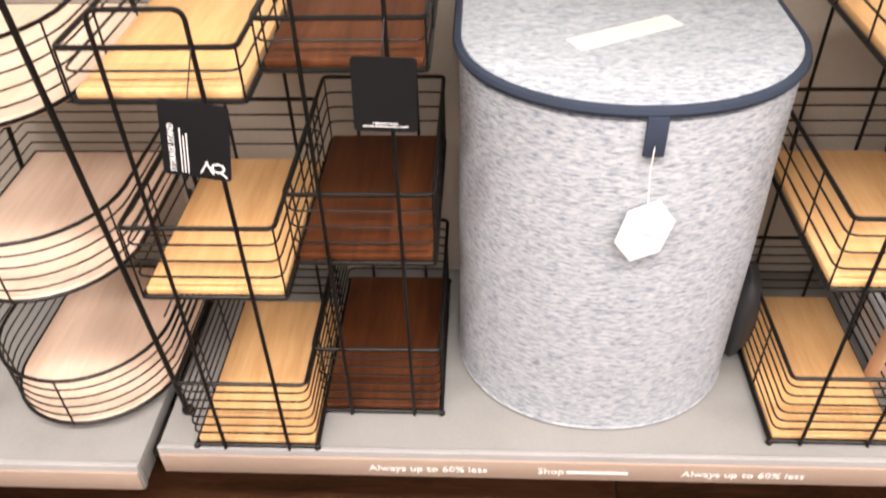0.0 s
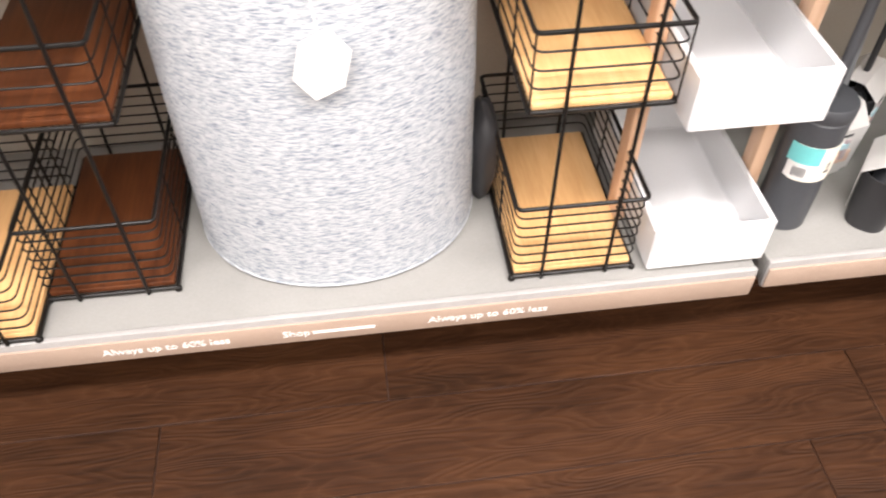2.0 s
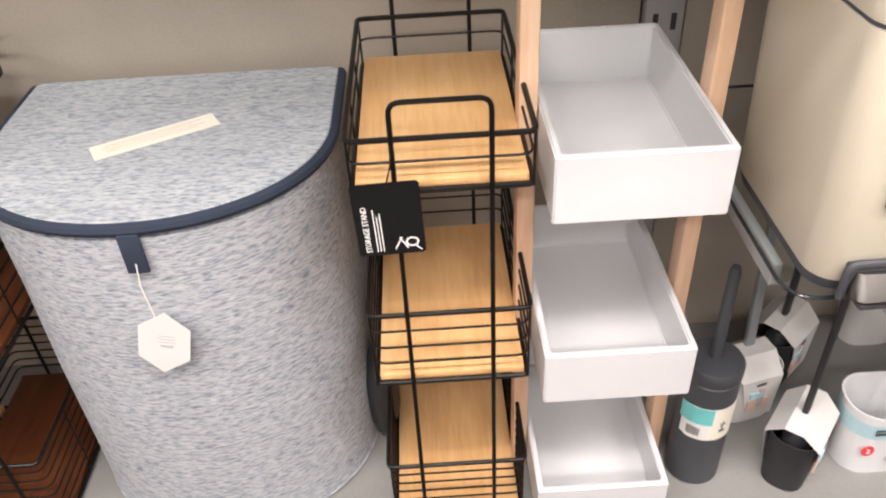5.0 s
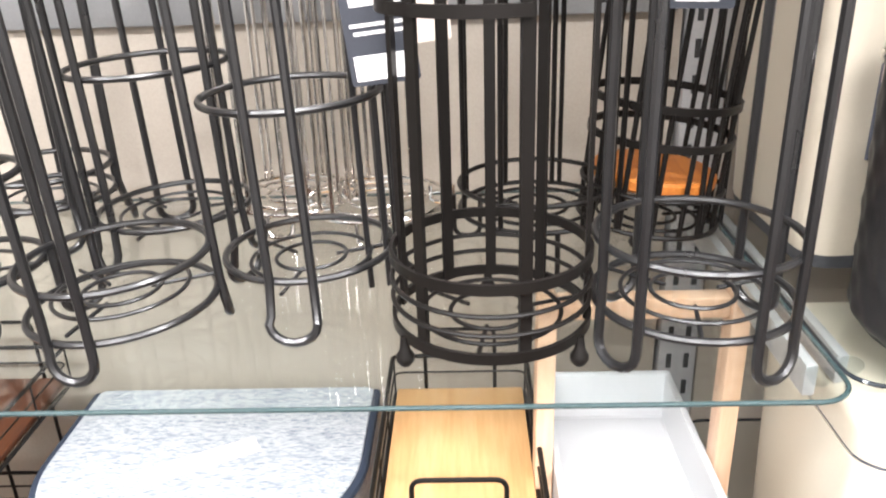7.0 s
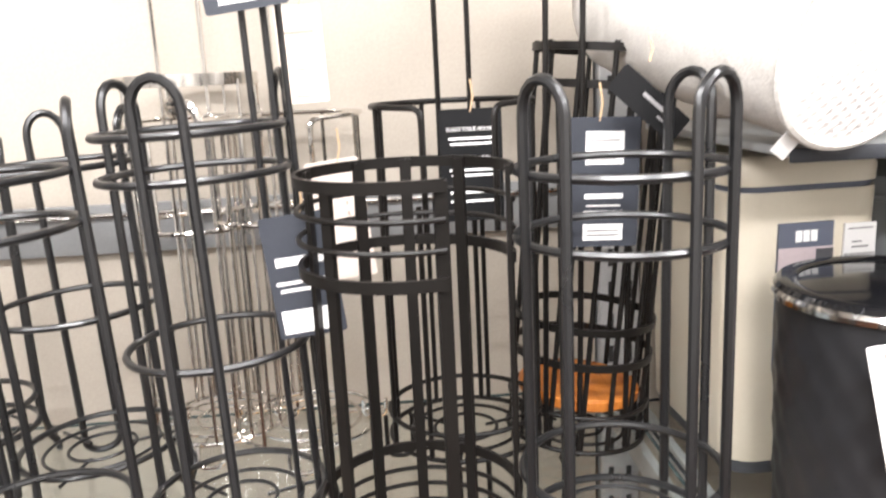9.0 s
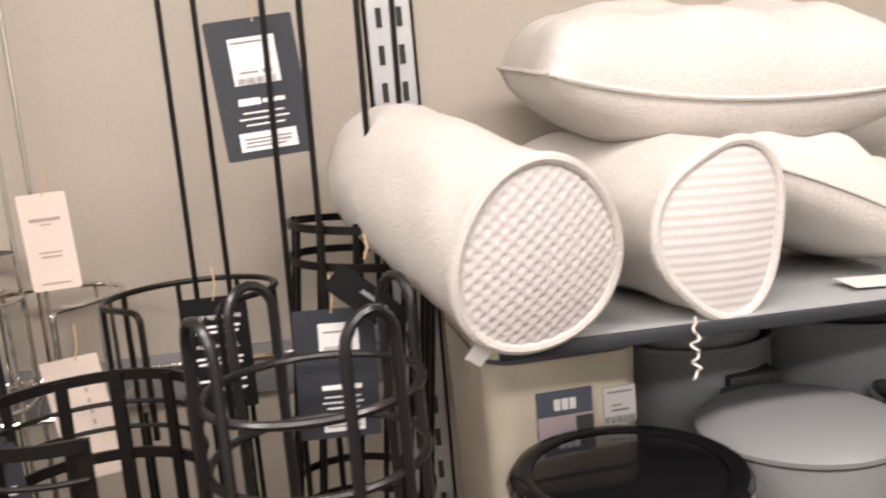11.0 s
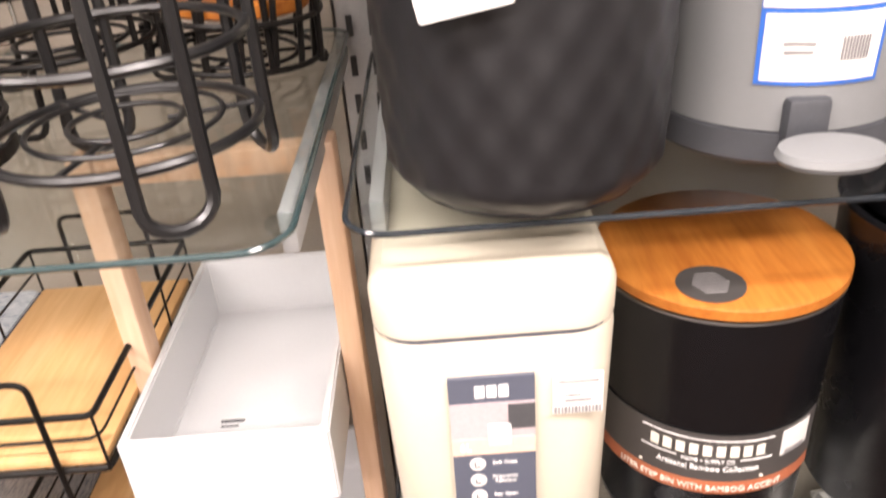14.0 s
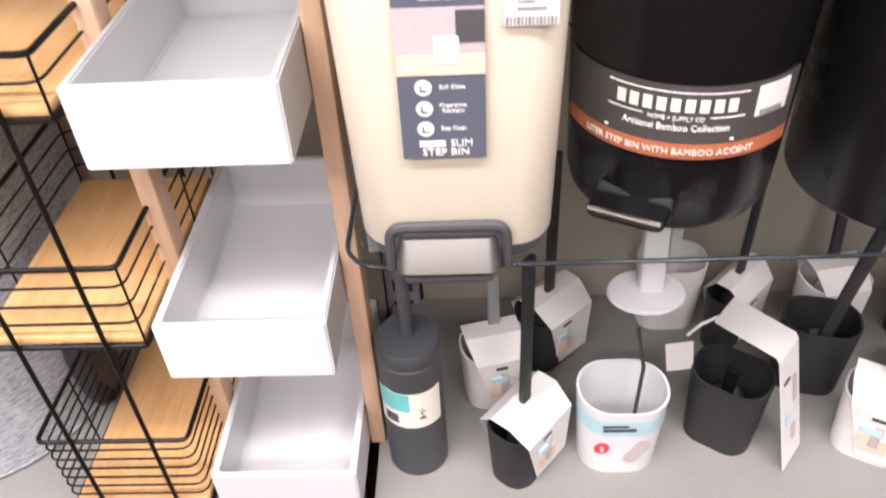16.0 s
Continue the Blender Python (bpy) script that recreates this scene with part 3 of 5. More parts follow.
part("pull_tab", bm_box(-0.004, 0.022, 0.0345, 0.0395, 0.545, 0.6, 0.0018), M_NAVY, t, "navy pull tab")
part("tag_cord", tube([(0.009, 0.035, 0.56), (0.007, 0.03, 0.53), (0.011, 0.03, 0.48)], 0.0009, n=5), M_STRING, t)
hexa = [(0.0365 * math.cos(radians(a)), 0.052 * math.sin(radians(a))) for a in (30, 90, 150, 210, 270, 330)]
hx = part("hexagon_tag", loft([(hexa, -0.0004), (hexa, 0.0004)]), M_PAPER, t, "white hexagonal card tag", pose(0.012, 0.028, 0.437, 90, 0, 0) @ pose(0, 0, 0, 0, 0, -14), smooth=False)
part("print", bars_bm([(0.002, 0.008, 0.022, 0.0015), (0.002, 0.003, 0.022, 0.0015), (0.003, -0.004, 0.016, 0.005), (0.002, 0.013, 0.018, 0.0015)]), surface("faint_grey_print", (0.5, 0.49, 0.5), 0.7), hx, m=pose(0, 0, 0.0006))
pl = part("paper_label", bm_box(-0.083, 0.083, -0.019, 0.019, 0, 0.0008), M_CREAMP, lid, "cream paper care label", pose(-0.004, 0.242, 0.6122, 0, 0, 28))
pr = bars_bm([(0.0, 0.009, 0.13, 0.0016), (-0.01, 0.004, 0.12, 0.0016), (0.0, -0.002, 0.13, 0.0016), (-0.005, -0.008, 0.12, 0.0016)])
bmesh.ops.transform(pr, matrix=pose(-0.004, 0.242, 0.6133, 0, 0, 28), verts=pr.verts)
part("label_print", pr, surface("faded_print", (0.6, 0.56, 0.48), 0.8), lid)

# dark bag pushed in behind the right-hand stand
bm = bmesh.new()
bmesh.ops.create_icosphere(bm, subdivisions=3, radius=1)
for v in bm.verts:
    n1 = noise.noise(v.co * 2.3) * 0.12
    v.co = Vector((v.co.x * 0.03, v.co.y * 0.05, max(-0.98, v.co.z) * 0.105)) * (1 + n1)
ob = part("black_bag", bm, M_BLACKMATT, m=pose(0.352, 0.235, DECK + 0.105))
tagged(ob, "crumpled dark plastic bag tucked beside the hamper", "bag")


# ---------- drawer tower ----------
t = thing("tray_tower", 0.69, 0, DECK, label="pale pine frame holding three open white trays", category="shelf unit")
for sx in (-0.112, 0.112):
    part("post", bm_box(sx - 0.0115, sx + 0.0115, 0.135, 0.17, 0.0, 0.915, 0.003), M_PINE, t, "pale pine post")
part("top_bar", bm_box(-0.1, 0.1, 0.14, 0.165, 0.885, 0.912, 0.003), M_PINE, t)
for z0 in (0.008, 0.295, 0.593):
    tray = bmesh.new()
    th = 0.009
    ox = (-0.099, 0.099)
    oy = (0.014, 0.358)
    h = 0.088
    outer = [(ox[0], oy[0]), (ox[1], oy[0]), (ox[1], oy[1]), (ox[0], oy[1])]
    inner = [(ox[0] + th, oy[0] + th), (ox[1] - th, oy[0] + th), (ox[1] - th, oy[1] - th), (ox[0] + th, oy[1] - th)]
    vo = [[tray.verts.new((x, y, z)) for x, y in outer] for z in (0, h)]
    vi = [[tray.verts.new((x, y, z)) for x, y in inner] for z in (th, h)]
    for j in range(4):
        k = (j + 1) % 4
        tray.faces.new((vo[0][j], vo[0][k], vo[1][k], vo[1][j]))
        tray.faces.new((vi[0][k], vi[0][j], vi[1][j], vi[1][k]))
        tray.faces.new((vo[1][j], vo[1][k], vi[1][k], vi[1][j]))
    tray.faces.new(vo[0][::-1])
    tray.faces.new(vi[0])
    bmesh.ops.bevel(tray, geom=list(tray.edges), offset=0.0022, segments=2, affect="EDGES")
    tr = part("tray", tray, M_WHITE, t, "white lacquered open tray", pose(0, 0, z0))
    if z0 > 0.5:
        part("price_print", bars_bm([(-0.028, 0.116, 0.026, 0.004), (-0.03, 0.108, 0.02, 0.002)]), M_GREYPRINT, tr, m=pose(0, 0.012, th + 0.001))


# ---------- toilet-roll stands on the glass ----------
def add_flat_ring(bm, cx, cy, z, r, a0, a1, h=0.01, th=0.0018, n=44):
    g = []
    for i in range(n + 1):
        a = radians(a0 + (a1 - a0) * i / n)
        g.append([bm.verts.new((cx + rr * math.cos(a), cy + rr * math.sin(a), zz)) for rr, zz in ((r - th, z - h / 2), (r + th, z - h / 2), (r + th, z + h / 2), (r - th, z + h / 2))])
    for i in range(n):
        for j in range(4):
            bm.faces.new((g[i][j], g[i][(j + 1) % 4], g[i + 1][(j + 1) % 4], g[i + 1][j]))
    bm.faces.new(g[0])
    bm.faces.new(g[-1][::-1])
    return bm


def spiral_base(t, r, z, mat, wire=0.0022):
    for k in (0.72, 0.42):
        part("base_ring", tube(ring(0, 0, z, r * k), wire, True), mat, t)
    for a in (20, 140, 260):
        c, s = math.cos(radians(a)), math.sin(radians(a))
        part("base_spoke", tube([(c * r * 0.3, s * r * 0.3, z - 0.003), (c * r, s * r, z - 0.003)], wire, n=6), mat, t)


def hairpin_stand(x, y, r, rings, loops, top, label, mat=M_GUN, foot=0.05, half=0.021, wire=0.0047, base=None, splay=0.012, tall=(), lean=0.0):
    t = thing("toilet_roll_stand", x, y, GLASS, 0, label, "toilet roll stand", "wire toilet roll stands")
    base = foot if base is None else base
    t.matrix_world = pose(x, y, GLASS + 0.004 * abs(lean) / 5, 0, lean, 0)
    for z in rings:
        part("hoop", tube(ring(0, 0, z, r), wire * 0.82, True), mat, t)
    spiral_base(t, r, base, mat)
    for a in loops:
        da = math.degrees(half / r)
        def at(ang, rad, z):
            return (rad * math.cos(radians(ang)), rad * math.sin(radians(ang)), z)
        rr = r + wire
        ro = rr + splay
        pts = [at(a - da, rr, top - 0.03), at(a - da, rr, foot + 0.012), at(a - da, (rr + ro) / 2, 0.028)]
        for k in range(9):
            u = math.pi * k / 8
            pts.append(at(a - da * math.cos(u), ro, 0.022 - 0.0185 * math.sin(u)))
        pts += [at(a + da, (rr + ro) / 2, 0.028), at(a + da, rr, foot + 0.012), at(a + da, rr, top - 0.03)]
        loop = []
        for k in range(1, 8):
            u = math.pi * k / 8
            loop.append(at(a + da * math.cos(u), rr, top - 0.03 + 0.028 * math.sin(u)))
        part("hairpin_leg", tube(pts + loop, wire, True), mat, t)
    for px, py, h in tall:
        part("tall_post", tube([(px, py, 0.01), (px, py, h)], wire * 0.7), mat, t)
    return t


def flat_bar(bm, x, y, ang, z0, z1, w=0.011, th=0.0022):
    c, s = math.cos(ang), math.sin(ang)
    b = bmesh.ops.create_cube(bm, size=1)
    for v in b["verts"]:
        u, q = v.co.x * th * 2, v.co.y * w
        v.co = (x + u * c - q * s, y + u * s + q * c, (z0 + z1) / 2 + v.co.z * (z1 - z0))
    return bm


def band_stand(x, y, r, gap, label, mat=M_WIRE, top=0.39):
    t = thing("toilet_roll_stand", x, y, GLASS, 0, label, "toilet roll stand", "wire toilet roll stands")
    a0, a1 = gap
    for z, flat in ((0.03, True), (0.052, False), (0.07, False), (0.095, True)):
        if flat:
            part("flat_hoop", add_flat_ring(bmesh.new(), 0, 0, z, r, 0, 360), mat, t)
        else:
            part("hoop", tube(ring(0, 0, z, r), 0.0024, True), mat, t)
    for z, flat in ((top, True), (top - 0.026, False), (top - 0.05, False), (top - 0.076, True)):
        if flat:
            part("open_band", add_flat_ring(bmesh.new(), 0, 0, z, r, a1, a0 + 360), mat, t)
        else:
            part("open_hoop", tube(arc(0, 0, z, r, a1, a0 + 360), 0.0024), mat, t)
    for a in (a0 - 1, a1 + 1, a0 - 62, a0 - 125, a0 - 170, a0 - 200, a0 - 235):
        rr = r - 0.004
        part("bar", flat_bar(bmesh.new(), rr * math.cos(radians(a)), rr * math.sin(radians(a)), radians(a), 0.026, top + 0.003), mat, t)
    spiral_base(t, r, 0.03, mat)
    for a in (212, 325, 90):
        part("ball_foot", lathe([(0, 0), (0.005, 0.001), (0.0085, 0.006), (0.0085, 0.011), (0.005, 0.017), (0.0035, 0.03), (0, 0.03)], 16, (r + 0.002) * math.cos(radians(a)), (r + 0.002) * math.sin(radians(a))), mat, t, "black ball foot")
    return t


def disc_stand(x, y, r, label, mat=M_WIRE, lean=5.5):
    """Rods round a raised bamboo disc, with two flat hoops low down and two at the top."""
    t = thing("toilet_roll_stand", x, y, GLASS, 0, label, "toilet roll stand", "wire toilet roll stands")
    t.matrix_world = pose(x - 0.08 * math.tan(radians(lean)), y, GLASS + r * math.sin(radians(lean)), 0, lean, 0)
    for z in (0.12, 0.163, 0.443, 0.483):
        part("flat_hoop", add_flat_ring(bmesh.new(), 0, 0, z, r, 0, 360, h=0.009), mat, t)
    for z in (0.014, 0.058):
        part("hoop", tube(ring(0, 0, z, r), 0.003, True), mat, t)
    spiral_base(t, r, 0.014, mat)
    for a in (-52, -30, -10, 8, 26, 50, 90, 130, 170, 205, 235, 262, 285):
        a = radians(a)
        part("rod", tube([((r - 0.004) * math.cos(a), (r - 0.004) * math.sin(a), 0.012), ((r - 0.004) * math.cos(a), (r - 0.004) * math.sin(a), 0.49)], 0.0032), mat, t)
    for px, py in ((-0.05, -0.068), (-0.012, -0.08), (0.047, -0.066), (0.088, -0.02)):
        part("tall_rod", tube([(px, py, 0.014), (px - 0.936 * math.tan(radians(lean - 1.0)), py, 0.95)], 0.0034), mat, t)
    for a in (250, 10, 130):
        part("ball_foot", lathe([(0, 0), (0.005, 0.001), (0.0075, 0.006), (0.005, 0.012), (0, 0.014)], 14, r * math.cos(radians(a)), r * math.sin(radians(a))), mat, t)
    part("wooden_disc", lathe([(0, 0.06), (r * 0.84, 0.06), (r * 0.88, 0.063), (r * 0.88, 0.073), (r * 0.84, 0.076), (0, 0.076)], 40), M_BAMBOOX, t, "round bamboo disc")
    return t


def open_ring_stand(x, y, r, top, label, rings, mat=M_WIRE, tall=(), gap=(208, 332)):
    t = thing("toilet_roll_stand", x, y, GLASS, 0, label, "toilet roll stand", "wire toilet roll stands")
    a0, a1 = gap
    front = -0.84 * r
    drop = 0.42 * r
    pts = rounded([(drop, front, top - 0.13), (drop, front, top - 0.002), (r * math.cos(radians(a1)), r * math.sin(radians(a1)), top)], 0.012, 4)
    back = rounded([(r * math.cos(radians(a0)), r * math.sin(radians(a0)), top), (-drop, front, top - 0.002), (-drop, front, top - 0.13)], 0.012, 4)
    pts = pts[:-1] + arc(0, 0, top, r, a1, a0 + 360, 40) + back[1:]
    part("top_rail", tube(pts, 0.0034), mat, t)
    for z in rings:
        part("hoop", tube(ring(0, 0, z, r), 0.003, True), mat, t)
    for a in (20, 65, 110, 155, 200, 240, 305, 340):
        part("post", tube([(r * math.cos(radians(a)), r * math.sin(radians(a)), rings[0]), (r * math.cos(radians(a)), r * math.sin(radians(a)), top if not 230 < a < 310 else top - 0.1)], 0.003), mat, t)
    spiral_base(t, r, rings[0], mat)
    for a in (30, 150, 270):
        c, s = (r + 0.004) * math.cos(radians(a)), (r + 0.004) * math.sin(radians(a))
        part("foot_loop", tube(rounded([(c - 0.016, s, rings[0]), (c - 0.016, s * 1.08, 0.004), (c + 0.016, s * 1.08, 0.004), (c + 0.016, s, rings[0])], 0.014, 5), 0.003), mat, t)
    for px, py, h in tall:
        part("tall_post", tube([(px, py, rings[0]), (px, py, h)], 0.0032), mat, t)
    return t


hairpin_stand(0.695, -0.014, 0.0915, (0.046, 0.107, 0.328, 0.387), (214, 302, 34, 124), 0.465, "gunmetal wire toilet roll stand with looped feet and hooks", half=0.022, wire=0.0048, splay=0.001)
hairpin_stand(0.152, 0.008, 0.089, (0.038, 0.085, 0.355, 0.4), (261, 21, 141), 0.46, "gunmetal wire toilet roll stand on looped feet", half=0.02, lean=-2.5, wire=0.0046, splay=0.002)
hairpin_stand(0.324, 0.082, 0.087, (0.06, 0.222, 0.39, 0.43), (268, 25, 150), 0.48, "gunmetal wire toilet roll stand with spaced hoops", half=0.02, lean=-1.5, wire=0.0046, tall=((0.06, 0.0, 0.95), (0.079, 0.004, 0.95), (0.092, 0.012, 0.95)))
band_stand(0.508, -0.008, 0.092, (-72, -7), "black flat-band toilet roll stand on ball feet")
open_ring_stand(0.567, 0.195, 0.088, 0.44, "black wire toilet tissue holder with an open top rail", (0.06, 0.09), tall=((-0.01, 0.082, 0.95), (0.028, 0.082, 0.95)))
disc_stand(0.719, 0.262, 0.086, "black flat-band stand with many upright rods and a round bamboo disc")
hairpin_stand(0.131, 0.233, 0.092, (0.056, 0.228, 0.39), (232, 352, 112), 0.45, "gunmetal wire toilet roll stand at the back of the shelf", half=0.02, lean=-2, wire=0.0046, splay=0.006)
hairpin_stand(-0.03, 0.05, 0.08, (0.055, 0.15, 0.36), (300, 30, 120, 210), 0.42, "gunmetal wire toilet roll stand beside others", half=0.018, lean=-3)
hairpin_stand(-0.06, 0.3, 0.08, (0.055, 0.09, 0.36), (300, 30, 120, 210), 0.42, "dark wire toilet roll stand at the shelf back", half=0.018)
open_ring_stand(0.368, 0.32, 0.094, 0.43, "chrome wire toilet roll holder with an open rail", (0.03, 0.31), mat=M_CHROME, tall=((-0.05, 0.08, 0.95), (-0.02, 0.08, 0.95)))
chrome = open_ring_stand(0.25, 0.345, 0.085, 0.43, "chrome wire toilet roll holder at the shelf back", (0.03, 0.3), mat=M_CHROME, tall=((-0.05, 0.06, 0.95), (0.01, 0.06, 0.95)))
part("chrome_band", add_flat_ring(bmesh.new(), 0, 0, 0.478, 0.085, 0, 360, h=0.014), M_CHROME, chrome, "wide polished chrome band")
part("hook", tube(rounded([(0.0, -0.08, 0.44), (0.0, -0.1, 0.455), (0.03, -0.11, 0.45), (0.04, -0.11, 0.42)], 0.01, 5), 0.006), M_CHROME, chrome, "bent chrome hook")
for k in range(7):
    a = radians(20 + 51 * k)
    part("post", tube([(0.085 * math.cos(a), 0.085 * math.sin(a), 0.03), (0.085 * math.cos(a), 0.085 * math.sin(a), 0.478)], 0.0026), M_CHROME, chrome)


# card tags hung among the stands
def hanging_card(name, x, y, z, w, h, mat, roll, label, lines, ink, over=()):
    t = thing(name, x, y, z, label=label, category="swing tag")
    m = pose(0, 0, 0, 90) @ pose(0, 0, 0, 0, 0, roll)
    c = part("card", loft([(rrect(w, h, 0.003, 3), -0.0004), (rrect(w, h, 0.003, 3), 0.0004)]), mat, t, "", m)
    for words, lx, ly, size, width in lines:
        part("print", text_bm(words, size, width) if words else bars_bm([(0, 0, width, size)]), ink, c, "", pose(lx, ly, 0.0007))
    if over:
        tagged(part("sticker_print", bars_bm(over), M_FAINT, c, "", pose(0, 0, 0.0013)), kind="stuff")
    part("cord", tube([(0, 0, h * 0.47), (0.004, 0.002, h * 0.6), (0.002, 0.006, h * 0.75)], 0.0012, n=5), M_TWINE, t)
    return t


STICKERS = [("", 0, 0.03, 0.05, 0.05), ("", -0.013, -0.013, 0.0075, 0.024), ("", 0.013, -0.0135, 0.0045, 0.024), ("", 0, -0.025, 0.0018, 0.044), ("", 0, -0.0315, 0.0018, 0.054), ("", 0, -0.038, 0.0018, 0.042), ("", 0, -0.056, 0.02, 0.062)]
OVER = [(-0.02 + 0.0032 * k, 0.009, 0.0016 + 0.0008 * (k % 3 == 1), 0.007) for k in range(13)] + [(-0.008, 0.018, 0.02, 0.0018), (0.012, 0.018, 0.01, 0.004), (-0.006, 0.05, 0.034, 0.0018), (0, -0.053, 0.052, 0.0016), (0, -0.057, 0.05, 0.0016), (-0.004, -0.061, 0.044, 0.0016)]
hanging_card("card_tag", 0.66, 0.235, 1.805, 0.095, 0.15, M_NAVYTAG, 4, "slate card tag with white stickers hung from a tall rod", STICKERS, M_INK, OVER)
hanging_card("card_tag", 0.373, 0.062, 1.747, 0.075, 0.116, M_NAVYTAG, 7, "slate card tag with white stickers on jute twine", [(w, x * 0.77, y * 0.77, q * 0.77, z * 0.77) for w, x, y, q, z in STICKERS], M_INK, [[k * 0.77 for k in r] for r in OVER])
hanging_card("card_tag", 0.4, 0.29, 1.656, 0.054, 0.112, M_BLUSH, 2, "cream card tag hung on a chrome wire", [("", 0, 0.026, 0.0035, 0.034), ("", 0, 0.02, 0.0012, 0.012), ("", 0, -0.012, 0.0018, 0.026), ("", 0, -0.017, 0.0018, 0.022), ("", 0, -0.048, 0.0018, 0.032)], M_BLUSHINK)
hanging_card("card_tag", 0.438, 0.2, 1.472, 0.06, 0.135, M_BLUSH, 6, "cream card tag hung below a chrome hoop", [("", 0.01, 0.03, 0.005, 0.003), ("", 0.01, 0.018, 0.005, 0.003), ("", 0.01, 0.006, 0.005, 0.003), ("", 0.01, -0.006, 0.005, 0.003)], M_BLUSHINK)
hanging_card("card_tag", 0.587, 0.2, 1.525, 0.07, 0.125, M_TAG, 0, "black card tag with white print on twine", [("TOILET TISSUE HOLDER", 0, 0.04, 0.006, 0.055), ("", 0, 0.03, 0.0025, 0.05), ("", 0, 0.024, 0.0025, 0.046), ("PORTAPAPEL", 0, 0.008, 0.0055, 0.045), ("", 0, -0.005, 0.0025, 0.05), ("", 0, -0.011, 0.0025, 0.046), ("", 0, -0.03, 0.0025, 0.05), ("", 0, -0.04, 0.0025, 0.05)], M_INK)
hanging_card("card_tag", 0.712, 0.125, 1.508, 0.082, 0.135, M_NAVYTAG, -2, "slate card tag with white stickers", [("", 0.004, 0.036, 0.034, 0.04), ("", 0.004, -0.014, 0.005, 0.04), ("", 0.004, -0.024, 0.0018, 0.036), ("", 0.004, -0.03, 0.0018, 0.042), ("", 0.004, -0.036, 0.0018, 0.032), ("", 0.004, -0.052, 0.017, 0.042)], M_INK, [(-0.01 + 0.003 * k, 0.026, 0.0015, 0.006) for k in range(9)] + [(0.004, 0.044, 0.03, 0.0016), (0.004, -0.05, 0.034, 0.0014), (0.004, -0.055, 0.034, 0.0014)])
hanging_card("card_tag", 0.75, 0.085, 1.588, 0.03, 0.085, M_TAG, 48, "black card tag on a copper cord lying in a stand", [("", 0.004, -0.004, 0.03, 0.004), ("", -0.004, -0.02, 0.012, 0.002)], M_FAINT)
hanging_card("card_tag", 0.412, 0.03, 1.452, 0.062, 0.115, M_NAVYTAG, 6, "slate card tag with a white barcode sticker", [("", 0, 0.015, 0.008, 0.045), ("", 0, -0.005, 0.003, 0.05), ("", 0, -0.012, 0.003, 0.045), ("", 0, -0.042, 0.022, 0.052)], M_INK)


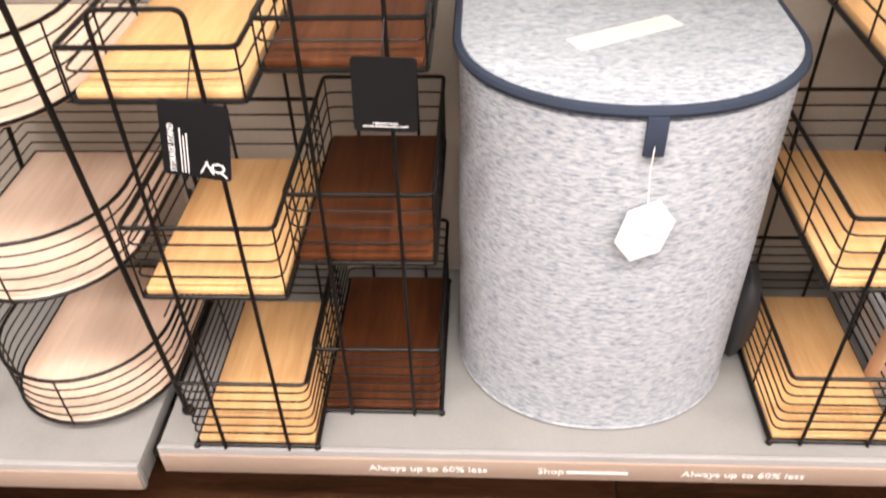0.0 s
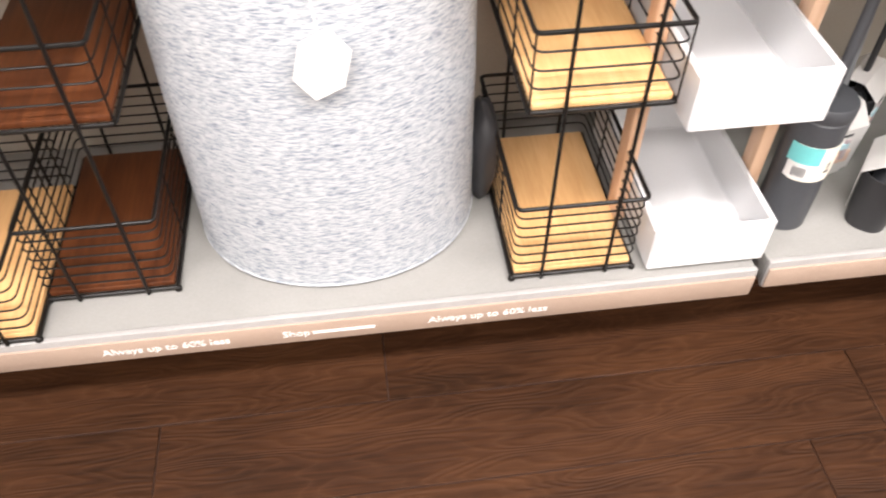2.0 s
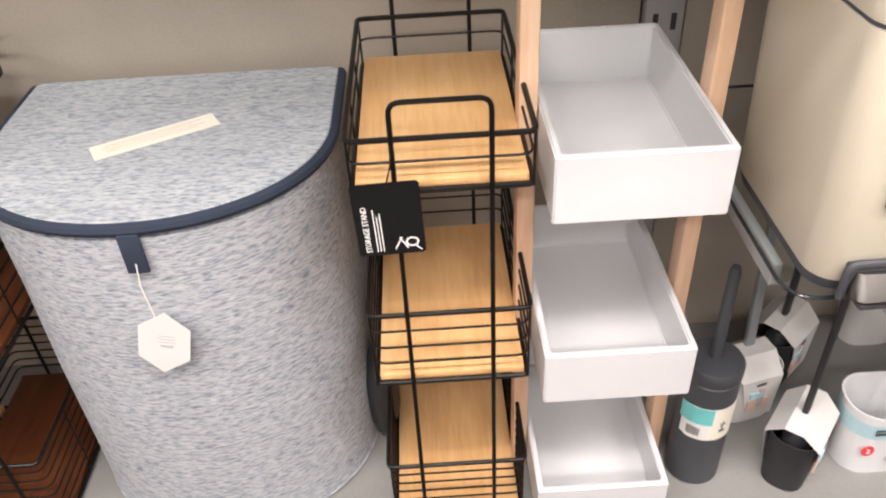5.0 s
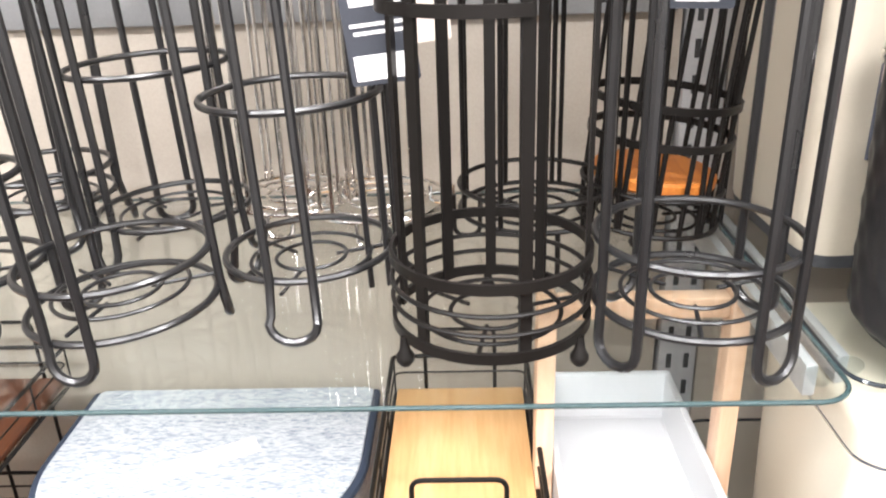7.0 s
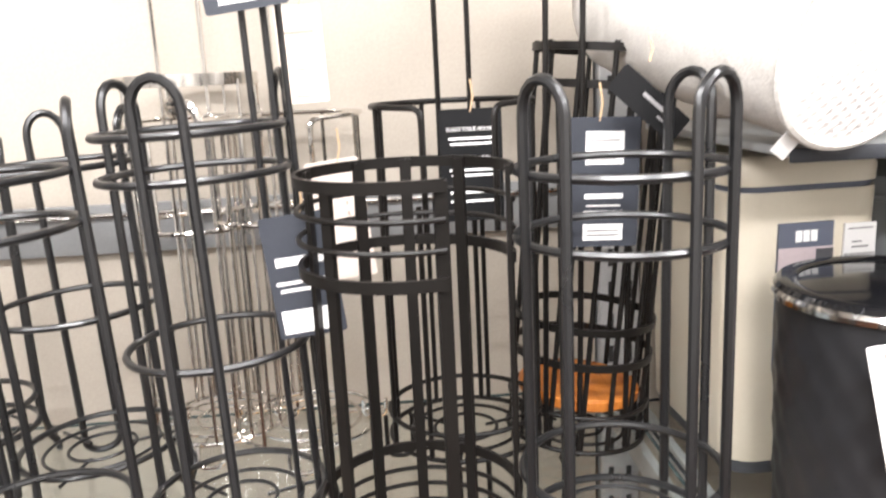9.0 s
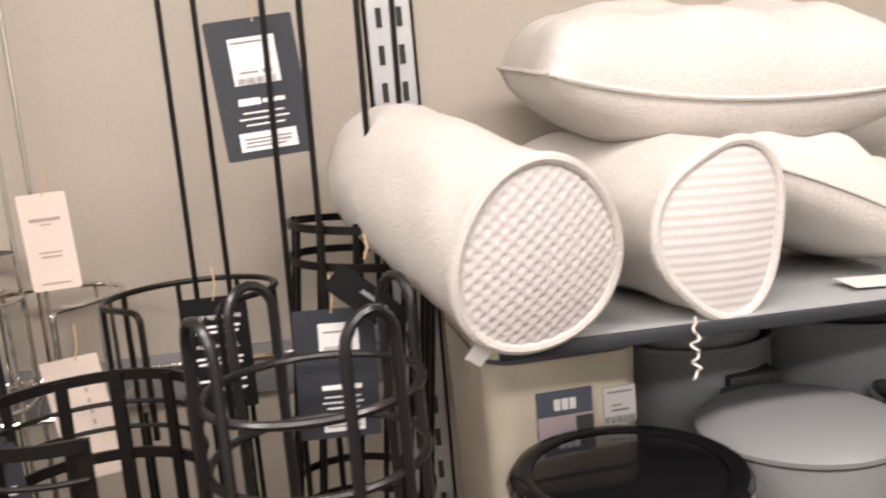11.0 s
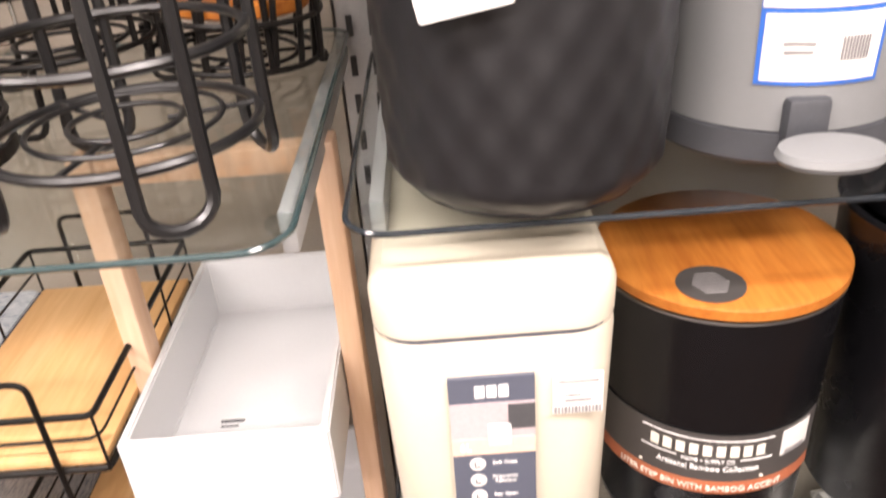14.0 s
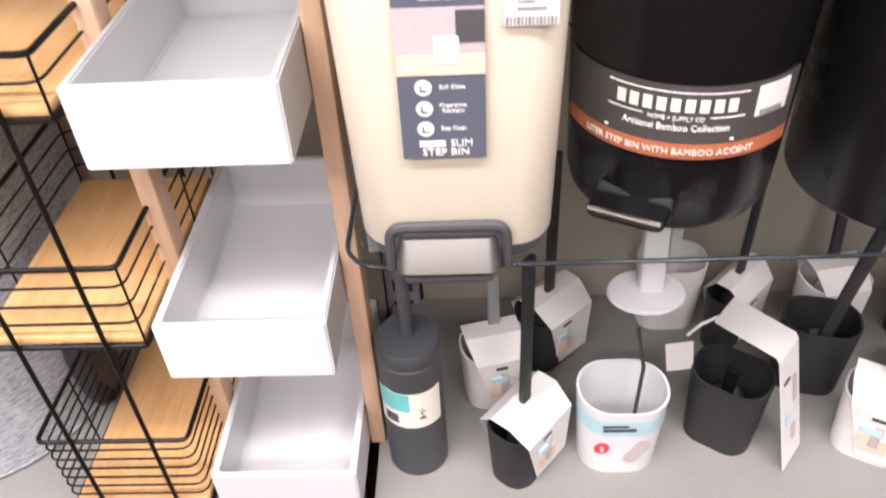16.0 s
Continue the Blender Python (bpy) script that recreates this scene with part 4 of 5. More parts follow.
# ---------- bins ----------
def slim_bin(x, y, z, label, pedal=True, full_label=True, tall=1.0, yaw=0, lid=0.041):
    """Cream rounded step bin; x, y: middle of its front."""
    w, d = 0.183, 0.27
    t = thing("step_bin", x, y, z, yaw, label, "bin", "cream slim step bins")
    t.scale = (1, 1, tall)

    def o(g, r=0.034):
        return [(px, py + d / 2) for px, py in rrect(w + 2 * g, d + 2 * g, r)]
    part("base_ring", loft([(o(-0.012), 0.0), (o(-0.009), 0.012), (o(-0.009), 0.02)]), M_CHARCOAL, t)
    body = part("body", loft([(o(-0.010), 0.012), (o(-0.007), 0.02), (o(0.0), 0.288), (o(-0.001), 0.292)]), M_CREAM, t, "cream enamelled body")
    part("seal", loft([(o(-0.003), 0.290), (o(-0.003), 0.301)]), M_SLATE, t, "dark lid seal")
    part("lid", loft([(o(0.0), 0.298), (o(0.0005), 0.284 + lid), (o(-0.003), 0.293 + lid), (o(-0.011), 0.298 + lid), (o(-0.016), 0.297 + lid), (o(-0.02), 0.298 + lid), (o(-0.05, 0.02), 0.299 + lid)]), M_CREAM, t, "cream moulded lid")
    fy = -0.0022
    bk = part("label_backing", bm_box(-0.0325, 0.0325, fy - 0.0006, fy + 0.004, 0.115, 0.262), M_SLATE, t, "slate product label")
    bk.location.x -= 0.006
    part("photo_print", bm_box(-0.0325, 0.0325, fy - 0.0012, fy, 0.187, 0.238), M_MAUVE, bk)
    part("photo_floor", bm_box(-0.0323, 0.0325, fy - 0.0016, fy, 0.187, 0.203), M_PEACH, bk)
    part("photo_bin", bm_box(-0.004, 0.014, fy - 0.002, fy, 0.195, 0.217, 0.0004), M_PAPER, bk)
    part("photo_shelf", bm_box(0.012, 0.0325, fy - 0.0018, fy, 0.212, 0.236), M_GREYPRINT, bk)
    # maker's mark as plain blocks
    for k in (-1, 0, 1):
        part("maker_mark", stand_up(bars_bm([(0.009 * k, 0, 0.0075, 0.011)]), 0, fy - 0.001, 0.249), M_INK, bk)
    if full_label:
        part("print", stand_up(text_bm("6L", 0.011, 0.009), -0.022, fy - 0.002, 0.195), M_INK, bk)
        for k, words in enumerate(("Soft Close", "Fingerprint\nResistant", "Stay Open")):
            zz = 0.177 - 0.0175 * k
            part("icon", stand_up(lathe([(0, 0), (0.0065, 0), (0.0065, 0.0006), (0, 0.0006)], 20), -0.0135, fy - 0.0012, zz), M_PAPER, bk)
            part("icon_mark", stand_up(bars_bm([(-0.002, 0, 0.001, 0.005), (0, -0.0025, 0.005, 0.001)]), -0.0135, fy - 0.0021, zz), M_GREYPRINT, bk)
            part("print", stand_up(text_bm(words, 0.0046), 0.008, fy - 0.001, zz), M_INK, bk)
        part("print", stand_up(text_bm("SLIM", 0.0088, 0.0165), 0.0135, fy - 0.001, 0.1285), M_INK, bk)
        part("print_bar", stand_up(bars_bm([(0, 0, 0.02, 0.005)]), -0.009, fy - 0.001, 0.1285), M_INK, bk)
        part("print", stand_up(text_bm("STEP BIN", 0.0088, 0.036), 0.001, fy - 0.001, 0.1205), M_INK, bk)
    ps = part("price_sticker", bm_box(0.04, 0.078, fy - 0.0006, fy + 0.003, 0.222, 0.258), M_PAPER, t, "white price sticker")
    tagged(part("barcode", stand_up(bars_bm([(-0.017 + 0.0026 * k, 0, 0.0012 + 0.0008 * (k % 3 == 0), 0.006) for k in range(14)] + [(0, 0.009, 0.02, 0.002), (-0.004, 0.014, 0.012, 0.0015), (0, 0.027, 0.03, 0.0015)]), 0.059, fy - 0.001, 0.226), M_FAINT, ps), kind="stuff")
    if pedal:
        px0 = -0.007
        pts = rounded([(px0 - 0.05, fy - 0.001, 0.002), (px0 - 0.05, fy - 0.001, 0.047), (px0 + 0.05, fy - 0.001, 0.047), (px0 + 0.05, fy - 0.001, 0.002)], 0.014, 5)
        part("pedal_recess", bm_box(px0 - 0.047, px0 + 0.047, fy - 0.002, fy + 0.02, 0.0, 0.044, 0.002), M_CHARCOAL, t)
        part("pedal_surround", tube(pts, 0.0046), M_CHARCOAL, t, "dark pedal surround")

        def foot(fw, fd, fr, back):
            return [(px + px0, py - back) for px, py in rrect(fw, fd, fr)]
        part("pedal", loft([(foot(0.088, 0.034, 0.012, 0.008), 0.009), (foot(0.09, 0.036, 0.012, 0.008), 0.013), (foot(0.088, 0.03, 0.012, 0.006), 0.022), (foot(0.082, 0.018, 0.008, 0.001), 0.038)]), M_STEEL, t, "brushed steel pedal")
        part("pedal_block", bm_box(px0 - 0.038, px0 + 0.038, -0.024, -0.004, 0.0, 0.01, 0.003), M_CHARCOAL, t)
    return t


slim_bin(0.941, -0.079, G3 + 0.004, "cream slim step bin with a slate label and steel pedal")
slim_bin(0.963, 0.168, G2 + 0.004, "tall cream slim step bin standing behind a black bin", full_label=False, pedal=False, tall=1.185, yaw=3, lid=0.028)


def facets(r0, r1, z0, z1, rows=44, cols=120, depth=0.0013, lobes=10):
    """Body of soft diamond bulges that draws in at the foot."""
    bm = bmesh.new()
    rings_ = []
    for i in range(rows + 1):
        u = i / rows
        z = z0 + (z1 - z0) * u
        row = []
        for j in range(cols):
            a = 2 * math.pi * j / cols
            b, c = lobes * a + 62 * z, lobes * a - 62 * z
            bulge = 1 - abs(math.sin(b)) ** 1.5 - abs(math.sin(c)) ** 1.5
            r = r0 + (r1 - r0) * min(1, u * 1.25) - 0.0015 + depth * bulge * min(1, (1 - u) * 8)
            r -= 0.013 * max(0, 1 - u / 0.07) ** 1.6
            row.append(bm.verts.new((r * math.cos(a), r * math.sin(a), z)))
        rings_.append(row)
    for i in range(rows):
        for j in range(cols):
            bm.faces.new((rings_[i][j], rings_[i][(j + 1) % cols], rings_[i + 1][(j + 1) % cols], rings_[i + 1][j]))
    bm.faces.new(rings_[0][::-1])
    bm.faces.new(rings_[-1])
    return bm


def swing_bin(x, y, z, h, r0, r1, label, tag=True, badge=False, seal=True):
    t = thing("waste_bin", x, y, z, 0, label, "bin", "black round bins")
    part("body", facets(r0, r1, 0.004, h - 0.014), M_BLACKBODY, t, "black faceted body")
    part("foot_ring", lathe([(r0 * 0.8, 0), (r0 * 0.84, 0), (r0 * 0.85, 0.005), (r0 * 0.8, 0.005), (r0 * 0.8, 0)], 48), M_BLACKMATT, t)
    part("chrome_rim", lathe([(r1 - 0.002, h - 0.017), (r1 + 0.0035, h - 0.0165), (r1 + 0.0045, h - 0.011), (r1 + 0.002, h - 0.007), (r1 - 0.002, h - 0.0065), (r1 - 0.002, h - 0.017)], 72), M_CHROME, t, "chrome rim band")
    part("rim", lathe([(r1 - 0.02, h - 0.003), (r1 - 0.01, h), (r1 - 0.002, h - 0.002), (r1 + 0.0015, h - 0.0066), (r1 - 0.02, h - 0.0075), (r1 - 0.02, h - 0.003)], 72), M_BLACKGLOSS, t)
    part("swing_lid", lathe([(r1 - 0.021, h - 0.009), (r1 - 0.021, h - 0.004), (r1 - 0.03, h - 0.003), (r1 * 0.4, h - 0.0015), (0, h - 0.001)], 72), M_BLACKGLOSS, t, "gloss black lid")
    if tag:
        m = pose(-0.056, -r1 - 0.001, h - 0.078, 90, 0, -14) @ pose(0, 0, 0, 0, 0, 12)
        c = part("swing_tag", loft([(rrect(0.057, 0.118, 0.002, 2), -0.0005), (rrect(0.057, 0.118, 0.002, 2), 0.0005)]), M_PAPER, t, "white swing tag with red mark", m)
        part("tag_mark", bars_bm([(-0.007, 0.036, 0.016, 0.03)]), M_RED, c, "red square mark", pose(0, 0, 0.0008))
        part("tag_mark", bars_bm([(0.006, 0.045, 0.0102, 0.012)]), M_RED, c, "", pose(0, 0, 0.0008))
        part("tag_mark", bars_bm([(0.013, 0.034, 0.0035, 0.024)]), M_RED, c, "", pose(0, 0, 0.0008))
        for px, py, w, h_ in ((0, 0.016, 0.024, 0.0032), (0.002, 0.003, 0.03, 0.0016), (0.002, -0.003, 0.028, 0.0016)):
            part("tag_print", bars_bm([(px, py, w, h_)]), M_MAUVE, c, "", pose(0, 0, 0.0012))
        part("eyelet", lathe([(0, 0), (0.0022, 0), (0.0022, 0.0006), (0, 0.0006)], 14), M_GREYPRINT, c, "", pose(0.0, 0.053, 0.0006))
        part("tag_cord", tube([(-0.04, -r1 - 0.001, h - 0.022), (-0.034, -r1 - 0.003, h - 0.012), (-0.028, -r1 + 0.004, h - 0.001)], 0.0009, n=5), M_STRING, t)
    if badge:
        b = part("badge", lathe([(0, 0), (0.022, 0), (0.022, 0.001), (0, 0.001)], 28), M_TMGREY, t, "round copper-rimmed badge", pose(-0.085, -0.055, h + 0.012, 78))
        part("badge_rim", tube(ring(0, 0, 0.001, 0.022), 0.0025, True), M_COPPER, b)
        part("badge_print", bars_bm([(0, 0.004, 0.02, 0.005), (0, -0.005, 0.018, 0.005)]), M_INK, b, m=pose(0, 0, 0.0015))
    return t


swing_bin(0.975, 0.022, G2 + 0.002, 0.282, 0.105, 0.111, "black faceted waste bin with chrome rim and white tag")


def pedal_bin(x, y, z):
    t = thing("pedal_bin", x, y, z, 0, "light grey round pedal bin with a domed lid", "bin")
    r0, r1, h = 0.097, 0.1025, 0.292
    part("base_ring", lathe([(0, 0), (r0 - 0.002, 0), (r0 + 0.002, 0.004), (r0 + 0.0015, 0.026), (r0 - 0.004, 0.026), (0, 0.026)], 56), M_CHARCOAL, t, "dark grey plastic base")
    part("body", lathe([(r0 - 0.006, 0.025), (r0 - 0.001, 0.027), (r1, h - 0.03), (r1, h - 0.026), (r1 - 0.004, h - 0.026)], 64), M_ADGREY, t)
    part("lid_gap", lathe([(r1 - 0.003, h - 0.027), (r1 - 0.003, h - 0.021)], 56), M_CHARCOAL, t)
    part("lid", lathe([(r1 - 0.004, h - 0.023), (r1 + 0.003, h - 0.022), (r1 + 0.0035, h - 0.017), (r1 - 0.004, h - 0.01), (r1 * 0.75, h), (r1 * 0.4, h + 0.005), (0, h + 0.007)], 64), M_ADGREY, t, "light grey domed lid")
    part("hinge", bm_box(-0.03, 0.03, r1 - 0.01, r1 + 0.012, h - 0.05, h - 0.01, 0.003), M_CHARCOAL, t)
    part("pedal_bracket", bm_box(-0.03, 0.002, -r0 - 0.006, -r0 + 0.01, 0.004, 0.054, 0.005), M_CHARCOAL, t, m=pose(0.0, 0, 0))
    part("pedal_arm", bm_box(-0.026, -0.004, -r0 - 0.04, -r0 + 0.01, 0.012, 0.027, 0.003), M_CHARCOAL, t)
    part("pedal", lathe([(0, 0.024), (0.034, 0.024), (0.037, 0.028), (0.035, 0.033), (0, 0.035)], 36, -0.014, -r0 - 0.042, 1.0, 0.75), M_ADGREY, t, "light grey pedal")
    k = (r1 - r0 + 0.001) / (h - 0.057)
    rm = r0 - 0.001 - 0.027 * k + 0.0006
    lb = part("label", cyl_patch(rm, 240, 290, 0.122, 0.196, slope=k), M_PAPER, t, "white paper label")
    part("label_foot", cyl_patch(rm, 239, 289, 0.062, 0.122, slope=k), M_BLUE, t)
    part("barcode_panel", cyl_patch(rm + 0.0006, 241, 287, 0.065, 0.112, slope=k), M_PAPER, t)
    part("label_panel", cyl_patch(rm + 0.0006, 239.5, 289, 0.116, 0.124, slope=k), M_PAPER, t)
    part("blue_block", cyl_patch(rm + 0.0007, 256, 280, 0.182, 0.196, slope=k), M_BLUE, lb)
    part("volume_tab", cyl_patch(rm, 290.5, 299, 0.152, 0.194, slope=k), M_BLUE, t, "blue volume tab")
    part("print", wrap(text_bm("3L", 0.011, 0.009), rm + 0.0008, 295, 0.182, slope=k), M_INK, t)
    part("print", wrap(text_bm("ROUND", 0.0112, 0.043), rm + 0.0024, 265, 0.146, slope=k), M_GREYPRINT, lb)
    part("print", wrap(text_bm("PEDAL BIN", 0.0084, 0.043), rm + 0.0024, 265, 0.136, slope=k), M_GREYPRINT, lb)
    oval = [(0.021 * math.copysign(abs(math.cos(a)) ** 0.6, math.cos(a)), 0.0085 * math.sin(a)) for a in np.linspace(0, 2 * math.pi, 48, endpoint=False)]
    part("maker_oval", wrap(tube([(px, py, 0.0) for px, py in oval], 0.0005, True, 5), rm + 0.0012, 265, 0.1695, slope=k), M_GREYPRINT, lb)
    for px in (-0.011, -0.0055, 0.0, 0.0055, 0.011):
        part("maker_mark", wrap(bars_bm([(px, 0, 0.0042, 0.006)]), rm + 0.0012, 265, 0.1695, slope=k), M_GREYPRINT, lb)
    part("rule", wrap(bars_bm([(0, 0, 0.034, 0.0009)]), rm + 0.0012, 265, 0.157, slope=k), M_SLATE, lb)
    for pz in (0.0, -0.004):
        part("small_print", wrap(bars_bm([(0, pz, 0.03, 0.0008)]), rm + 0.0012, 265, 0.1285, slope=k), M_FAINT, lb)
    tagged(part("barcode", wrap(bars_bm([(0.012 + 0.0022 * k, 0, 0.0011, 0.016) for k in range(9)] + [(-0.016, 0.004, 0.02, 0.002), (-0.016, -0.002, 0.018, 0.002)]), rm + 0.0012, 264, 0.088, slope=k), M_FAINT, t), kind="stuff")
    part("embossed_mark", wrap(bars_bm([(0, 0, 0.028, 0.004)]), r1 - 0.0015, 272, 0.228), M_MIDGREY, t)
    return t


pedal_bin(1.186, 0.082, G2 + 0.001)
swing_bin(1.44, 0.12, G2 + 0.002, 0.27, 0.1, 0.115, "black round bin with a chrome rim and round badge", tag=False, badge=True)


def oval_bin(x, y, z, h, r, mat, label, lidmat, hinge=True):
    t = thing("waste_bin", x, y, z, 0, label, "bin", "grey bins at the back")
    part("body", lathe([(0, 0), (r * 0.9, 0), (r * 0.93, 0.006), (r, h - 0.03), (r + 0.002, h - 0.02), (r - 0.006, h - 0.02), (r * 0.9, 0.01)], 56), mat, t)
    part("rim", tube(ring(0, 0, h - 0.02, r), 0.004, True), mat, t)
    part("lid", lathe([(0, h + 0.018), (r * 0.5, h + 0.016), (r * 0.85, h + 0.006), (r * 0.9, h - 0.004), (r * 0.88, h - 0.02)], 56), lidmat, t)
    if hinge:
        part("hinge_block", bm_box(0.0, 0.07, -r - 0.012, -r + 0.03, h - 0.085, h - 0.05, 0.004), M_BLACKMATT, t)
    return t


oval_bin(1.17, 0.315, G2 + 0.001, 0.34, 0.105, M_MIDGREY, "mid grey bin with a domed lid at the back", M_MIDGREY)
oval_bin(1.40, 0.31, G2 + 0.001, 0.355, 0.14, M_MIDGREY, "large dark-lidded grey bin at the back", M_CHARCOAL, False)
oval_bin(1.7, 0.2, G2 + 0.001, 0.3, 0.12, M_BLACKSATIN, "black round bin standing beside the badge bin", M_BLACKSATIN, False)


def bamboo_bin(x, y, z):
    t = thing("step_bin", x, y, z, 0, "black step bin with a round bamboo lid and printed band", "bin")
    r, h = 0.106, 0.29
    part("body", lathe([(0, 0.012), (r - 0.012, 0.012), (r - 0.008, 0.02), (r - 0.001, h - 0.03), (r, h - 0.022), (r - 0.006, h - 0.02), (0, h - 0.02)], 64), M_BLACKSATIN, t)
    part("base_ring", lathe([(0, 0), (r - 0.016, 0), (r - 0.012, 0.005), (r - 0.0095, 0.016), (0, 0.016)], 56), M_BLACKSATIN, t)
    part("steel_line", lathe([(r - 0.003, h - 0.0225), (r + 0.001, h - 0.0215), (r + 0.0005, h - 0.0195), (r - 0.003, h - 0.0195)], 64), M_STEEL, t)
    part("lid", lathe([(0, h - 0.019), (r - 0.002, h - 0.019), (r + 0.0015, h - 0.0165), (r + 0.0015, h - 0.008), (r - 0.002, h - 0.0055), (0, h - 0.005)], 64), M_BAMBOOX, t, "round bamboo lid")
    st = part("lid_sticker", lathe([(0, 0), (0.0275, 0), (0.0275, 0.0006), (0, 0.0006)], 36), M_TMGREY, t, "round grey lid sticker", pose(-0.03, -0.068, h - 0.0048))
    part("sticker_print", bars_bm([(0, 0.014 - 0.0045 * k, 0.03 - 0.004 * abs(k - 3), 0.001) for k in range(7)]), M_FAINT, st, m=pose(0, 0, 0.0009))
    rm = r - 0.0035
    bd = part("printed_band", cyl_patch(rm, 190, 318, 0.099, 0.152, n=44), M_TMGREY, t, "dark grey printed band")
    part("orange_band", cyl_patch(rm - 0.0002, 190, 318, 0.084, 0.099, n=44), M_COPPER, t, "copper orange printed band")
    fr = bmesh.new()
    for zz in (0.124, 0.146):
        for a0, a1 in (((222, 240), (270, 286)) if zz < 0.13 else ((222, 286),)):
            add_tube(fr, [((rm + 0.001) * math.cos(radians(a)), (rm + 0.001) * math.sin(radians(a)), zz) for a in np.linspace(a0, a1, 14)], 0.0005, n=4)
    part("print_frame", fr, M_INK, bd)
    for k in range(9):
        part("maker_mark", wrap(bars_bm([(-0.045 + 0.0113 * k, 0, 0.0075, 0.0115)]), rm + 0.001, 254, 0.135), M_CREAMP, bd)
    part("print", wrap(text_bm("HOME + SUPPLY CO", 0.0058, 0.045), rm + 0.001, 255, 0.123), M_INK, bd)
    part("print", wrap(text_bm("Artisanal Bamboo Collection", 0.0085, 0.088), rm + 0.001, 255, 0.1145), M_INK, bd)
    part("print_bar", wrap(bars_bm([(0, 0, 0.11, 0.0022)]), rm + 0.001, 252, 0.103), M_CREAMP, bd)
    part("print", wrap(text_bm("LITER STEP BIN WITH BAMBOO ACCENT", 0.0088, 0.15), rm + 0.0014, 252, 0.0915), M_CREAMP, t)
    part("price_sticker", cyl_patch(rm + 0.0008, 291, 310, 0.12, 0.148), M_PAPER, bd, "white price sticker")
    tagged(part("barcode", wrap(bars_bm([(-0.012 + 0.0022 * k, 0, 0.0011, 0.005) for k in range(11)]), rm + 0.0016, 300, 0.124), M_FAINT, bd), kind="stuff")
    side = pose(0, 0, 0, 0, 0, -27)
    part("pedal_slot", bm_box(-0.04, 0.03, -r + 0.008, -r + 0.024, 0.008, 0.04, 0.004), M_BLACKMATT, t, "", side)
    part("pedal", loft([(rrect(0.07, 0.03, 0.008), 0.0), (rrect(0.072, 0.032, 0.008), 0.004), (rrect(0.068, 0.028, 0.008), 0.008)]), M_BLACKGLOSS, t, "gloss black pedal", side @ pose(-0.005, -r - 0.004, 0.024, 8))
    part("pedal_trim", tube([(-0.038, -r - 0.0185, 0.031), (0.028, -r - 0.0185, 0.031)], 0.0028), M_CHROME, t, "bright steel pedal edge", side)
    return t


bamboo_bin(1.149, 0.058, G3 + 0.001)
oval_bin(1.66, 0.16, G3 + 0.001, 0.33, 0.128, M_BLACKSATIN, "tall black round bin past another black bin", M_BLACKSATIN, False)
oval_bin(1.376, 0.048, G3 + 0.001, 0.33, 0.116, M_BLACKSATIN, "black round bin on the lower glass shelf", M_BLACKSATIN, False)


